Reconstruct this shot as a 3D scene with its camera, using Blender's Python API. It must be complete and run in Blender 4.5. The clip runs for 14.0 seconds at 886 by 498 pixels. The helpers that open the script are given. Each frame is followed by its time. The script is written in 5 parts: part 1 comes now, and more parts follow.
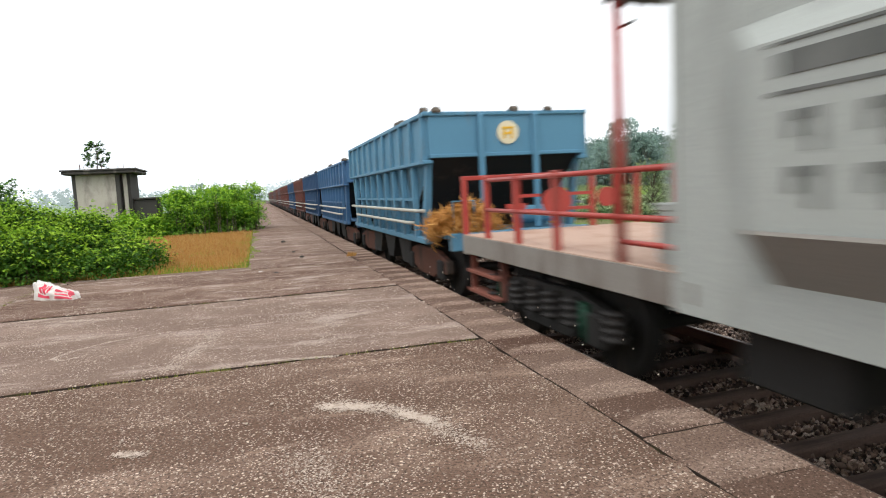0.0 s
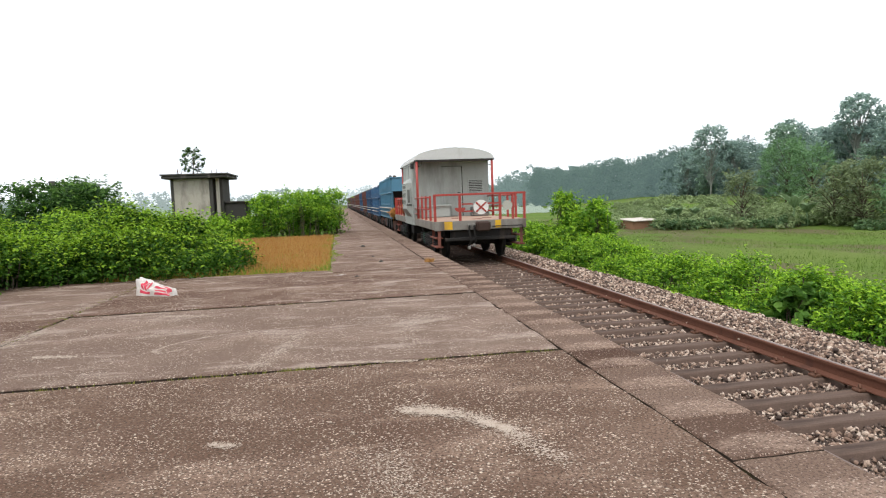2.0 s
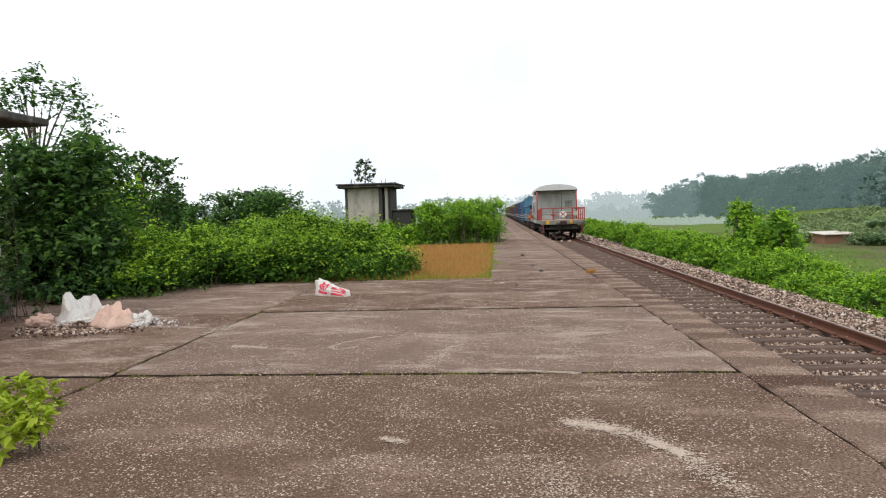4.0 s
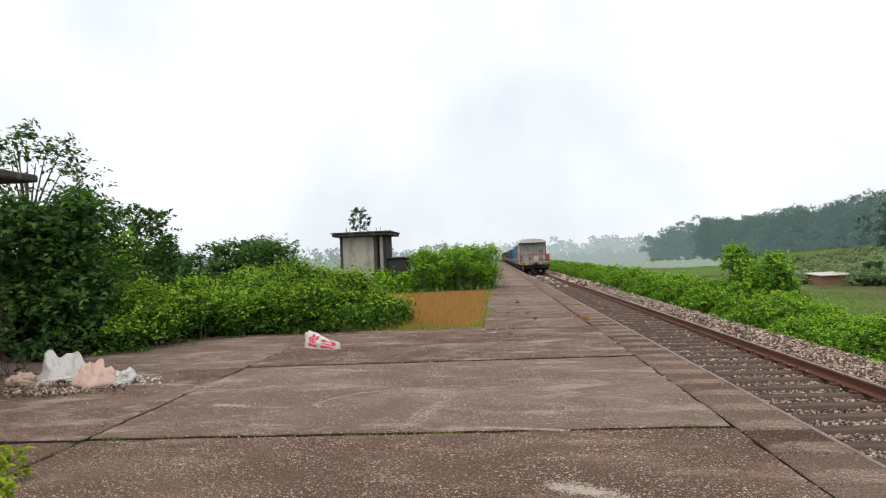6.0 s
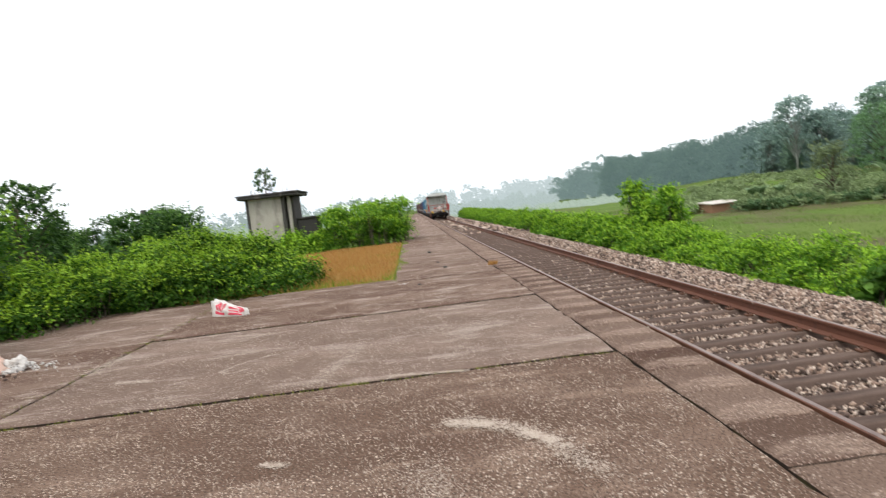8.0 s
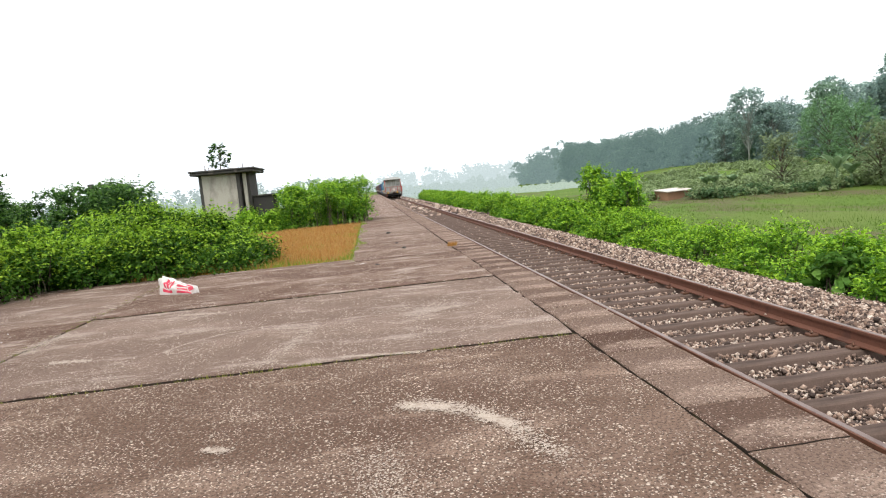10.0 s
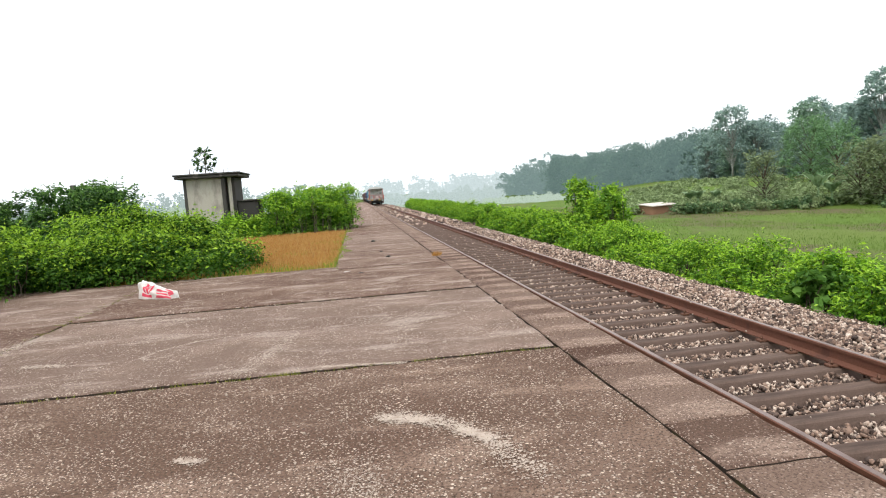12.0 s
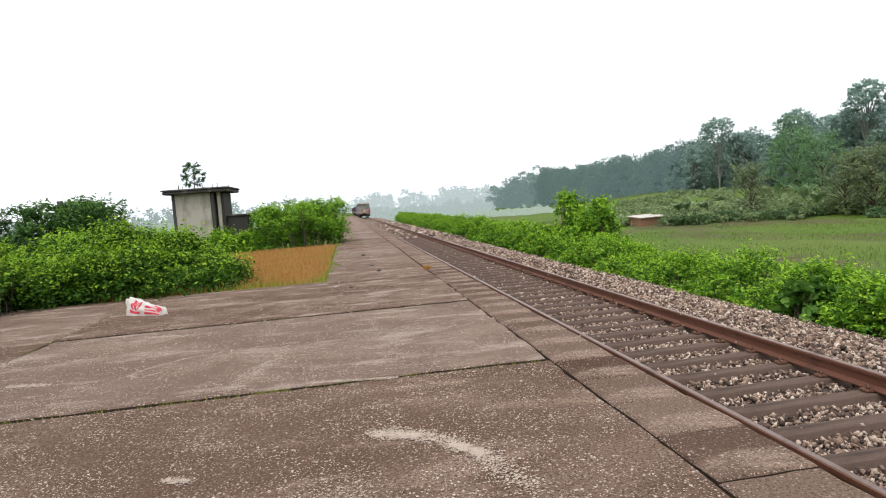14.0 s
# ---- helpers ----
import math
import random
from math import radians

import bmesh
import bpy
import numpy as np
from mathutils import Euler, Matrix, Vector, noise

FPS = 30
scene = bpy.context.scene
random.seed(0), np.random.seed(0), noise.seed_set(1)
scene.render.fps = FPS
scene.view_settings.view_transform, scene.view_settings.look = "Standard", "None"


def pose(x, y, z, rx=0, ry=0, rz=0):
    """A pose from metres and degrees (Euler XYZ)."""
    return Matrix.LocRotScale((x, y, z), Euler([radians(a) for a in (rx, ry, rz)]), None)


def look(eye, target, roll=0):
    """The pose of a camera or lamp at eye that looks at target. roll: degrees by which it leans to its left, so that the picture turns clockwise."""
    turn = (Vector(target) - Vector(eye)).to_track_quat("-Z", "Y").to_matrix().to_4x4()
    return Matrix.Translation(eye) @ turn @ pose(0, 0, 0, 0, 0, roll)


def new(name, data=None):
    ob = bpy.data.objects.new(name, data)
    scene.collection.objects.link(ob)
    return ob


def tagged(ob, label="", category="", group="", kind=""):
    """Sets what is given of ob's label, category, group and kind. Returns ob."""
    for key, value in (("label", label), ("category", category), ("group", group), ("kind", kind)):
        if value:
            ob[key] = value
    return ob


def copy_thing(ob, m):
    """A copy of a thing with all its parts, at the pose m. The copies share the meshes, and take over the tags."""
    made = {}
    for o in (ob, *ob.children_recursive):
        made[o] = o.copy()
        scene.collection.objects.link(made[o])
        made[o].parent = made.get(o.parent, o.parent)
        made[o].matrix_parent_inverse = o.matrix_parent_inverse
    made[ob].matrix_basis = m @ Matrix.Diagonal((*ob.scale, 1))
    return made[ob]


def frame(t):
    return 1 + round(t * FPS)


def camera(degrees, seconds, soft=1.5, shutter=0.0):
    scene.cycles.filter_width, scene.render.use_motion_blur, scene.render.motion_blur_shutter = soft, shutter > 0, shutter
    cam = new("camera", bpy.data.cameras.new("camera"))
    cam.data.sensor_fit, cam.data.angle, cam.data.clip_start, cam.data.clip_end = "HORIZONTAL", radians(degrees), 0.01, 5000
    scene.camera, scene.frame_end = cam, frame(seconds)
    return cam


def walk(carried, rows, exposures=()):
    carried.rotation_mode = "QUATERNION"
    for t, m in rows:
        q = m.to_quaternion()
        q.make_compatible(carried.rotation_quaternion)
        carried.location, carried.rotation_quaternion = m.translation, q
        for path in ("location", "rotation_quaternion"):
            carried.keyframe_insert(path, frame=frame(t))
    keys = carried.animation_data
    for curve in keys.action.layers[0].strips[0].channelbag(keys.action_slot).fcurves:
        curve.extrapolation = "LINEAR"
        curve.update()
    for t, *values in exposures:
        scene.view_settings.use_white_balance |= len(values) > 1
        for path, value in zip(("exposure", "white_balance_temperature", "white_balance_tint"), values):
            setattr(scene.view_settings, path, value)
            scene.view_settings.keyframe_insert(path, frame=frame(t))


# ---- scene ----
cam = camera(70.9, 14.0, 1.1, 0.4)
PATH = [
    (0, (-4.024, -5.26, 1.809), (-3.466, -3.349, 1.616), -2.9),
    (0.5, (-4.051, -5.266, 1.81), (-3.53, -3.345, 1.614), -2.2),
    (1, (-4.058, -5.258, 1.804), (-3.596, -3.322, 1.607), -2.1),
    (1.5, (-4.065, -5.26, 1.815), (-3.658, -3.31, 1.631), -2.2),
    (2, (-4.076, -5.271, 1.82), (-3.751, -3.304, 1.66), -2.1),
    (2.5, (-4.077, -5.278, 1.816), (-3.802, -3.303, 1.668), -2.2),
    (3, (-4.136, -5.288, 1.821), (-4.072, -3.294, 1.68), -2.3),
    (3.2, (-4.146, -5.28, 1.813), (-4.19, -3.285, 1.681), -2.6),
    (5.3, (-4.069, -5.287, 1.84), (-4.285, -3.3, 1.792), -1.3),
    (5.5, (-4.052, -5.273, 1.846), (-4.243, -3.282, 1.825), -0.6),
    (6, (-4.014, -5.193, 1.881), (-4.179, -3.2, 1.913), -2.5),
    (6.5, (-4.014, -5.246, 1.878), (-4.293, -3.267, 1.942), -3.6),
    (7, (-3.956, -5.274, 1.886), (-4.223, -3.293, 1.925), -5.0),
    (7.5, (-3.894, -5.305, 1.878), (-4.034, -3.311, 1.805), -5.7),
    (8, (-3.81, -5.291, 1.876), (-3.722, -3.298, 1.735), -6.7),
    (8.2, (-3.821, -5.302, 1.834), (-3.684, -3.316, 1.647), -6.8),
    (10.3, (-3.782, -5.1, 1.824), (-3.566, -3.124, 1.603), -5.5),
    (10.5, (-3.774, -5.094, 1.826), (-3.553, -3.12, 1.59), -5.7),
    (11, (-3.766, -5.096, 1.826), (-3.538, -3.121, 1.609), -4.4),
    (11.5, (-3.764, -5.095, 1.829), (-3.513, -3.12, 1.63), -4.1),
    (12, (-3.77, -5.096, 1.831), (-3.511, -3.121, 1.646), -4.0),
    (12.5, (-3.774, -5.1, 1.827), (-3.515, -3.125, 1.65), -4.0),
    (13, (-3.775, -5.096, 1.827), (-3.517, -3.119, 1.665), -4.1),
    (13.5, (-3.777, -5.103, 1.829), (-3.489, -3.129, 1.684), -4.0),
    (14, (-3.769, -5.094, 1.837), (-3.476, -3.121, 1.692), -4.4),
]
# the white overcast dims a little while the view swings to the building
walk(cam, [(t, look(eye, target, roll)) for t, eye, target, roll in PATH],
     exposures=[(0.0, 0.3), (0.6, 0.28), (1.2, 0.28), (2.0, 0.1), (2.6, 0.1), (3.3, 0.0), (5.3, -0.22), (7.1, -0.36), (7.7, 0.0), (8.4, 0.12), (10.3, 0.32), (11.6, 0.28), (12.6, 0.27), (13.4, 0.12), (14.0, 0.0)])

# ---- sky and sun: bright overcast ----
world = bpy.data.worlds.new("world")
scene.world = world
world.use_nodes = True
wn, wl = world.node_tree.nodes, world.node_tree.links
sky = wn.new("ShaderNodeTexSky")
sky.sky_type, sky.sun_disc = "NISHITA", False
sky.sun_elevation, sky.sun_rotation = radians(58), radians(150)
sky.air_density, sky.dust_density = 1.0, 4.0
pale = wn.new("ShaderNodeHueSaturation")
pale.inputs["Saturation"].default_value = 0.25
pale.inputs["Value"].default_value = 0.9
deck_cloud = wn.new("ShaderNodeMix")
deck_cloud.data_type = "RGBA"
deck_cloud.inputs["Factor"].default_value = 0.8
cloud_noise = wn.new("ShaderNodeTexNoise")
cloud_noise.inputs["Scale"].default_value = 2.2
cloud_noise.inputs["Detail"].default_value = 5
cloud_ramp = wn.new("ShaderNodeValToRGB")
cloud_ramp.color_ramp.elements[0].position, cloud_ramp.color_ramp.elements[0].color = 0.35, (7.9, 8.5, 9.1, 1)
cloud_ramp.color_ramp.elements[1].position, cloud_ramp.color_ramp.elements[1].color = 0.68, (11.6, 11.7, 11.8, 1)
coords = wn.new("ShaderNodeTexCoord")
wl.new(coords.outputs["Generated"], cloud_noise.inputs["Vector"])
wl.new(cloud_noise.outputs["Fac"], cloud_ramp.inputs["Fac"])
wl.new(sky.outputs["Color"], pale.inputs["Color"])
wl.new(pale.outputs["Color"], deck_cloud.inputs["A"])
wl.new(cloud_ramp.outputs["Color"], deck_cloud.inputs["B"])
wl.new(deck_cloud.outputs["Result"], wn["Background"].inputs["Color"])
wn["Background"].inputs["Strength"].default_value = 0.15

sun_lamp = bpy.data.lights.new("sun", "SUN")
sun_lamp.energy, sun_lamp.angle, sun_lamp.color = 1.5, radians(25), (1.0, 0.96, 0.9)
new("sun", sun_lamp).matrix_world = look((0, 0, 50), (22, 26, 0))


# ---- materials ----
def node(mat, kind, **values):
    n = mat.node_tree.nodes.new(kind)
    for key, value in values.items():
        n.inputs[key.replace("_", " ")].default_value = value
    return n


def link(mat, a, b):
    mat.node_tree.links.new(a, b)


def noise_of(mat, scale, detail=4.0, rough=0.6, stretch=(1, 1, 1), space="Object"):
    tc = node(mat, "ShaderNodeTexCoord")
    mp = node(mat, "ShaderNodeMapping")
    mp.inputs["Scale"].default_value = stretch
    link(mat, tc.outputs[space], mp.inputs["Vector"])
    n = node(mat, "ShaderNodeTexNoise", Scale=scale, Detail=detail, Roughness=rough)
    link(mat, mp.outputs["Vector"], n.inputs["Vector"])
    return n.outputs["Fac"], mp


def ramp(mat, fac, stops):
    r = node(mat, "ShaderNodeValToRGB")
    e = r.color_ramp.elements
    while len(e) < len(stops):
        e.new(0.5)
    for el, (p, c) in zip(e, stops):
        el.position, el.color = p, (*c, 1) if len(c) == 3 else c
    link(mat, fac, r.inputs["Fac"])
    return r.outputs["Color"]


def mix(mat, fac, a, b, blend="MIX"):
    m = node(mat, "ShaderNodeMix")
    m.data_type, m.blend_type = "RGBA", blend
    if isinstance(fac, (int, float)):
        m.inputs["Factor"].default_value = fac
    else:
        link(mat, fac, m.inputs["Factor"])
    for sock, v in (("A", a), ("B", b)):
        if isinstance(v, tuple):
            m.inputs[sock].default_value = (*v, 1)
        else:
            link(mat, v, m.inputs[sock])
    return m.outputs["Result"]


def bump(mat, fac, strength, distance):
    b = node(mat, "ShaderNodeBump", Strength=strength, Distance=distance)
    link(mat, fac, b.inputs["Height"])
    link(mat, b.outputs["Normal"], mat.node_tree.nodes["Principled BSDF"].inputs["Normal"])


def material(name, rough=0.8, metal=0.0):
    m = bpy.data.materials.new(name)
    m.use_nodes = True
    p = m.node_tree.nodes["Principled BSDF"]
    p.inputs["Roughness"].default_value, p.inputs["Metallic"].default_value = rough, metal
    p.inputs["Specular IOR Level"].default_value = 0.5 if rough < 0.5 else 0.2 if rough < 0.8 else 0.08
    return m


def paint_on(mat, colour):
    p = mat.node_tree.nodes["Principled BSDF"]
    if isinstance(colour, tuple):
        p.inputs["Base Color"].default_value = (*colour, 1)
    else:
        link(mat, colour, p.inputs["Base Color"])


def worn(name, colour, wear, rough=0.6, metal=0.0, amount=0.55, scale=2.5, streak=(1, 1, 0.25), relief=0.15):
    """A painted or plastered surface with stains of a second colour and a fine grain."""
    m = material(name, rough, metal)
    big, _ = noise_of(m, scale, 6, 0.65, streak)
    fine, _ = noise_of(m, 60, 4)
    tone = ramp(m, fine, [(0.3, tuple(c * 0.82 for c in colour)), (0.7, tuple(min(1, c * 1.1) for c in colour))])
    stain = ramp(m, big, [(amount, (0, 0, 0)), (amount + 0.16, (1, 1, 1))])
    paint_on(m, mix(m, stain, tone, wear))
    bump(m, fine, relief, 0.004)
    return m


def leaf_material(name, dark, light, tip, glow=0.35):
    m = material(name, 0.55)
    g = node(m, "ShaderNodeNewGeometry")
    col = ramp(m, g.outputs["Random Per Island"], [(0.0, dark), (0.55, light), (1.0, tip)])
    big, _ = noise_of(m, 0.9, 3, 0.5, (1, 1, 1), "Object")
    shade = mix(m, ramp(m, big, [(0.35, (0, 0, 0)), (0.7, (1, 1, 1))]), col, mix(m, 0.45, col, light))
    paint_on(m, shade)
    t = node(m, "ShaderNodeBsdfTranslucent")
    link(m, shade, t.inputs["Color"])
    s = node(m, "ShaderNodeMixShader")
    s.inputs["Fac"].default_value = glow
    nt = m.node_tree.nodes
    link(m, nt["Principled BSDF"].outputs["BSDF"], s.inputs[1])
    link(m, t.outputs["BSDF"], s.inputs[2])
    link(m, s.outputs["Shader"], nt["Material Output"].inputs["Surface"])
    return m


def concrete_slab_material(name, paste, pebble, light, pebbles=0.5, skim=0.72, vary=0.25, grit=0.9):
    """Old platform concrete: brown paste, pale pebbles of two sizes laid bare, lighter scoured streaks, dark damp stains."""
    m = material(name, 0.88)
    big, _ = noise_of(m, 0.55, 3, 0.5, (1, 1.4, 1), "Object")
    blot, _ = noise_of(m, 1.3, 5, 0.58, (1.0, 1.3, 1))
    mid, _ = noise_of(m, 1.5, 8, 0.7, (0.6, 1.5, 1))
    fine, mp = noise_of(m, 55, 5, 0.7)
    info = node(m, "ShaderNodeObjectInfo")
    base = mix(m, ramp(m, big, [(0.4, (0, 0, 0)), (0.6, (1, 1, 1))]), tuple(c * f for c, f in zip(paste, (0.5, 0.4, 0.36))), paste)
    base = mix(m, ramp(m, blot, [(0.44, (0.85, 0.85, 0.85)), (0.56, (0, 0, 0))]), base, tuple(c * f for c, f in zip(paste, (0.62, 0.55, 0.5))))
    base = mix(m, ramp(m, mid, [(0.52, (0, 0, 0)), (0.62, (skim, skim, skim))]), base, light)
    scuff, _ = noise_of(m, 3.6, 8, 0.72, (0.55, 1.5, 1))
    base = mix(m, ramp(m, scuff, [(0.62, (0, 0, 0)), (0.68, (skim, skim, skim))]), base, tuple(min(1, c * 1.25) for c in light))
    base = mix(m, ramp(m, info.outputs["Random"], [(0, (0, 0, 0)), (1, (vary, vary, vary))]), base, light)
    base = mix(m, ramp(m, fine, [(0.4, (grit, grit, grit)), (0.52, (0, 0, 0))]), base, tuple(c * 0.3 for c in paste))
    both = None
    patch, _ = noise_of(m, 1.9, 4, 0.6)
    bare = ramp(m, patch, [(0.36, (0.1, 0.1, 0.1)), (0.56, (1, 1, 1))])
    for scale, size, share in ((24.0, 0.26, pebbles + 0.1), (38.0, 0.3, pebbles), (70.0, 0.36, pebbles - 0.1)):
        v = node(m, "ShaderNodeTexVoronoi", Scale=scale, Randomness=1.0)
        link(m, mp.outputs["Vector"], v.inputs["Vector"])
        dots = ramp(m, v.outputs["Distance"], [(size * 0.55, (1, 1, 1)), (size, (0, 0, 0))])
        pick = ramp(m, v.outputs["Color"], [(share, (0, 0, 0)), (share + 0.05, (1, 1, 1))])
        one = mix(m, 1.0, mix(m, 1.0, dots, pick, "MULTIPLY"), bare, "MULTIPLY")
        tint = mix(m, pick, tuple(c * 0.7 for c in pebble), pebble)
        base = mix(m, one, base, tint)
        both = one if both is None else mix(m, 1.0, both, one, "ADD")
    paint_on(m, base)
    bump(m, mix(m, 0.6, fine, both, "ADD"), 1.0, 0.016)
    return m


CONCRETE = concrete_slab_material("old_concrete", (0.188, 0.12, 0.088), (0.78, 0.65, 0.54), (0.36, 0.25, 0.19), 0.5, 0.6)
SKIM = concrete_slab_material("skimmed_concrete", (0.225, 0.15, 0.115), (0.66, 0.55, 0.46), (0.405, 0.32, 0.27), 0.55, 0.85, 0.25, 0.6)
COPING = concrete_slab_material("coping_concrete", (0.15, 0.093, 0.07), (0.58, 0.45, 0.37), (0.35, 0.25, 0.195), 0.56, 0.85, 0.5, 0.65)
JOINT = worn("mossy_joint", (0.045, 0.034, 0.027), (0.12, 0.11, 0.03), 0.95, amount=0.56, streak=(1, 1, 1))
SPALL = worn("spalled_cement", (0.5, 0.41, 0.34), (0.33, 0.255, 0.205), 0.9, scale=12, streak=(1, 1, 1), amount=0.5)
PLATFORM_SIDE = worn("platform_side", (0.2, 0.17, 0.15), (0.09, 0.08, 0.07), 0.9)
BALLAST_BED = worn("ballast_bed", (0.09, 0.075, 0.065), (0.17, 0.14, 0.12), 0.95, amount=0.5, scale=6, streak=(1, 1, 1))
RAIL_RUST = worn("rusty_rail_steel", (0.155, 0.068, 0.045), (0.085, 0.042, 0.034), 0.65, 0.25)
RAIL_TOP = worn("worn_rail_head", (0.2, 0.14, 0.12), (0.12, 0.07, 0.055), 0.42, 0.5, amount=0.5)
SLEEPER = worn("weathered_sleeper", (0.135, 0.094, 0.076), (0.065, 0.045, 0.037), 0.85, amount=0.5, scale=2, streak=(0.3, 2.5, 1), relief=0.5)
CLIP = worn("rusty_clip", (0.13, 0.06, 0.04), (0.2, 0.12, 0.08), 0.7, 0.3)

LEAF_BUSH = leaf_material("bush_leaf", (0.01, 0.038, 0.005), (0.055, 0.145, 0.013), (0.12, 0.25, 0.022))
LEAF_HEDGE = leaf_material("hedge_leaf", (0.025, 0.085, 0.008), (0.11, 0.26, 0.02), (0.21, 0.4, 0.033))
LEAF_DARK = leaf_material("dark_leaf", (0.015, 0.045, 0.014), (0.045, 0.105, 0.026), (0.09, 0.18, 0.04), 0.3)
# woodland leaf colours have the distance haze mixed in: pale and blue-grey
LEAF_WOOD_HAZED = leaf_material("woodland_leaf", (0.23, 0.32, 0.3), (0.31, 0.42, 0.385), (0.34, 0.455, 0.395), 0.5)
LEAF_WOOD_GREEN_HAZED = leaf_material("hazed_green_woodland_leaf", (0.2, 0.3, 0.24), (0.28, 0.4, 0.3), (0.32, 0.46, 0.31), 0.5)
# paler new-leaf colours, which also stand in for light on crown tops
FRESH_LIT = {
    "bush_leaf": leaf_material("young_lit_bush_leaf", (0.16, 0.31, 0.02), (0.265, 0.44, 0.03), (0.37, 0.54, 0.05)),
    "hedge_leaf": leaf_material("young_lit_hedge_leaf", (0.2, 0.38, 0.02), (0.29, 0.49, 0.032), (0.37, 0.57, 0.05)),
    "dark_leaf": leaf_material("young_lit_dark_leaf", (0.05, 0.13, 0.025), (0.1, 0.21, 0.04), (0.17, 0.29, 0.06)),
    # haze is mixed into this leaf colour too
    "woodland_leaf": leaf_material("young_lit_hazed_leaf", (0.28, 0.38, 0.34), (0.33, 0.45, 0.38), (0.36, 0.48, 0.39)),
}
LEAF_PALM = leaf_material("banana_leaf", (0.14, 0.22, 0.11), (0.22, 0.32, 0.16), (0.32, 0.42, 0.23), 0.3)
# bark of the far woods, paled to carry the same painted haze
HAZED_BARK = worn("hazed_bark", (0.27, 0.28, 0.26), (0.2, 0.2, 0.18), 0.9)
BARK = worn("bark", (0.1, 0.08, 0.06), (0.05, 0.04, 0.03), 0.9)


# ---- mesh helpers ----
def thing(name, m, label, category, group=""):
    ob = new(name)
    ob.matrix_basis = m
    return tagged(ob, label, category, group)


def mesh_of(name, bm, mat):
    me = bpy.data.meshes.new(name)
    bm.to_mesh(me)
    bm.free()
    me.materials.append(mat)
    return me


def part(name, bm, mat, parent, label=""):
    ob = new(name, mesh_of(name, bm, mat))
    ob.parent = parent
    return tagged(ob, label)


def solid(name, bm, mat, label, category="", kind="", group=""):
    return tagged(new(name, mesh_of(name, bm, mat)), label, category, group, kind)


def box(bm, x0, x1, y0, y1, z0, z1, bevel=0.0, m=None):
    vs = [bm.verts.new((x, y, z)) for x in (x0, x1) for y in (y0, y1) for z in (z0, z1)]
    fs = [bm.faces.new([vs[i] for i in q]) for q in ((0, 1, 3, 2), (4, 6, 7, 5), (0, 4, 5, 1), (2, 3, 7, 6), (0, 2, 6, 4), (1, 5, 7, 3))]
    if m is not None:
        bmesh.ops.transform(bm, matrix=m, verts=vs)
    if bevel:
        es = list({e for f in fs for e in f.edges})
        bmesh.ops.bevel(bm, geom=es, offset=bevel, segments=1, affect="EDGES", profile=0.5)
    return bm


def boxed(x0, x1, y0, y1, z0, z1, bevel=0.0, m=None):
    return box(bmesh.new(), x0, x1, y0, y1, z0, z1, bevel, m)


def tube(bm, points, radius, sides=8, taper=None):
    """A round bar through the points."""
    pts = [Vector(p) for p in points]
    rings = []
    for i, p in enumerate(pts):
        d = (pts[min(i + 1, len(pts) - 1)] - pts[max(i - 1, 0)]).normalized()
        side = d.cross(Vector((0, 0, 1)) if abs(d.z) < 0.9 else Vector((1, 0, 0))).normalized()
        up = side.cross(d)
        r = radius if taper is None else radius * (1 + (taper - 1) * i / (len(pts) - 1))
        rings.append([bm.verts.new(p + r * (math.cos(a) * side + math.sin(a) * up)) for a in (2 * math.pi * k / sides for k in range(sides))])
    for a, b in zip(rings, rings[1:]):
        for k in range(sides):
            bm.faces.new((a[k], a[(k + 1) % sides], b[(k + 1) % sides], b[k])).smooth = sides > 5
    bm.faces.new(rings[0][::-1])
    bm.faces.new(rings[-1])
    return bm


def prism(bm, profile, y0, y1):
    """A profile of (x, z) points drawn out along y."""
    a, b = ([bm.verts.new((x, y, z)) for x, z in profile] for y in (y0, y1))
    n = len(profile)
    for k in range(n):
        bm.faces.new((a[k], a[(k + 1) % n], b[(k + 1) % n], b[k]))
    bm.faces.new(a[::-1])
    bm.faces.new(b)
    bmesh.ops.recalc_face_normals(bm, faces=bm.faces)
    return bm


def prism_x(bm, profile, x0, x1):
    """A profile of (y, z) points drawn out along x."""
    a, b = ([bm.verts.new((x, y, z)) for y, z in profile] for x in (x0, x1))
    n = len(profile)
    for k in range(n):
        bm.faces.new((a[k], a[(k + 1) % n], b[(k + 1) % n], b[k]))
    bm.faces.new(a[::-1])
    bm.faces.new(b)
    bmesh.ops.recalc_face_normals(bm, faces=bm.faces)
    return bm


def disc(bm, c, radius, depth, sides=16):
    """A flat wheel with its axle along x."""
    c = Vector(c)
    return tube(bm, [c - Vector((depth / 2, 0, 0)), c + Vector((depth / 2, 0, 0))], radius, sides)


def mesh_from(name, verts, faces, mat, smooth=False):
    verts, faces = np.asarray(verts, np.float32), np.asarray(faces, np.int32)
    me = bpy.data.meshes.new(name)
    n, k = faces.shape
    me.vertices.add(len(verts))
    me.vertices.foreach_set("co", verts.ravel())
    me.loops.add(n * k)
    me.loops.foreach_set("vertex_index", faces.ravel())
    me.polygons.add(n)
    me.polygons.foreach_set("loop_start", np.arange(0, n * k, k, dtype=np.int32))
    me.polygons.foreach_set("loop_total", np.full(n, k, np.int32))
    if smooth:
        me.polygons.foreach_set("use_smooth", np.ones(n, bool))
    me.materials.append(mat)
    me.update(calc_edges=True)
    return me


# ---- leaves ----
def unit(v):
    return v / np.maximum(np.linalg.norm(v, axis=-1, keepdims=True), 1e-6)


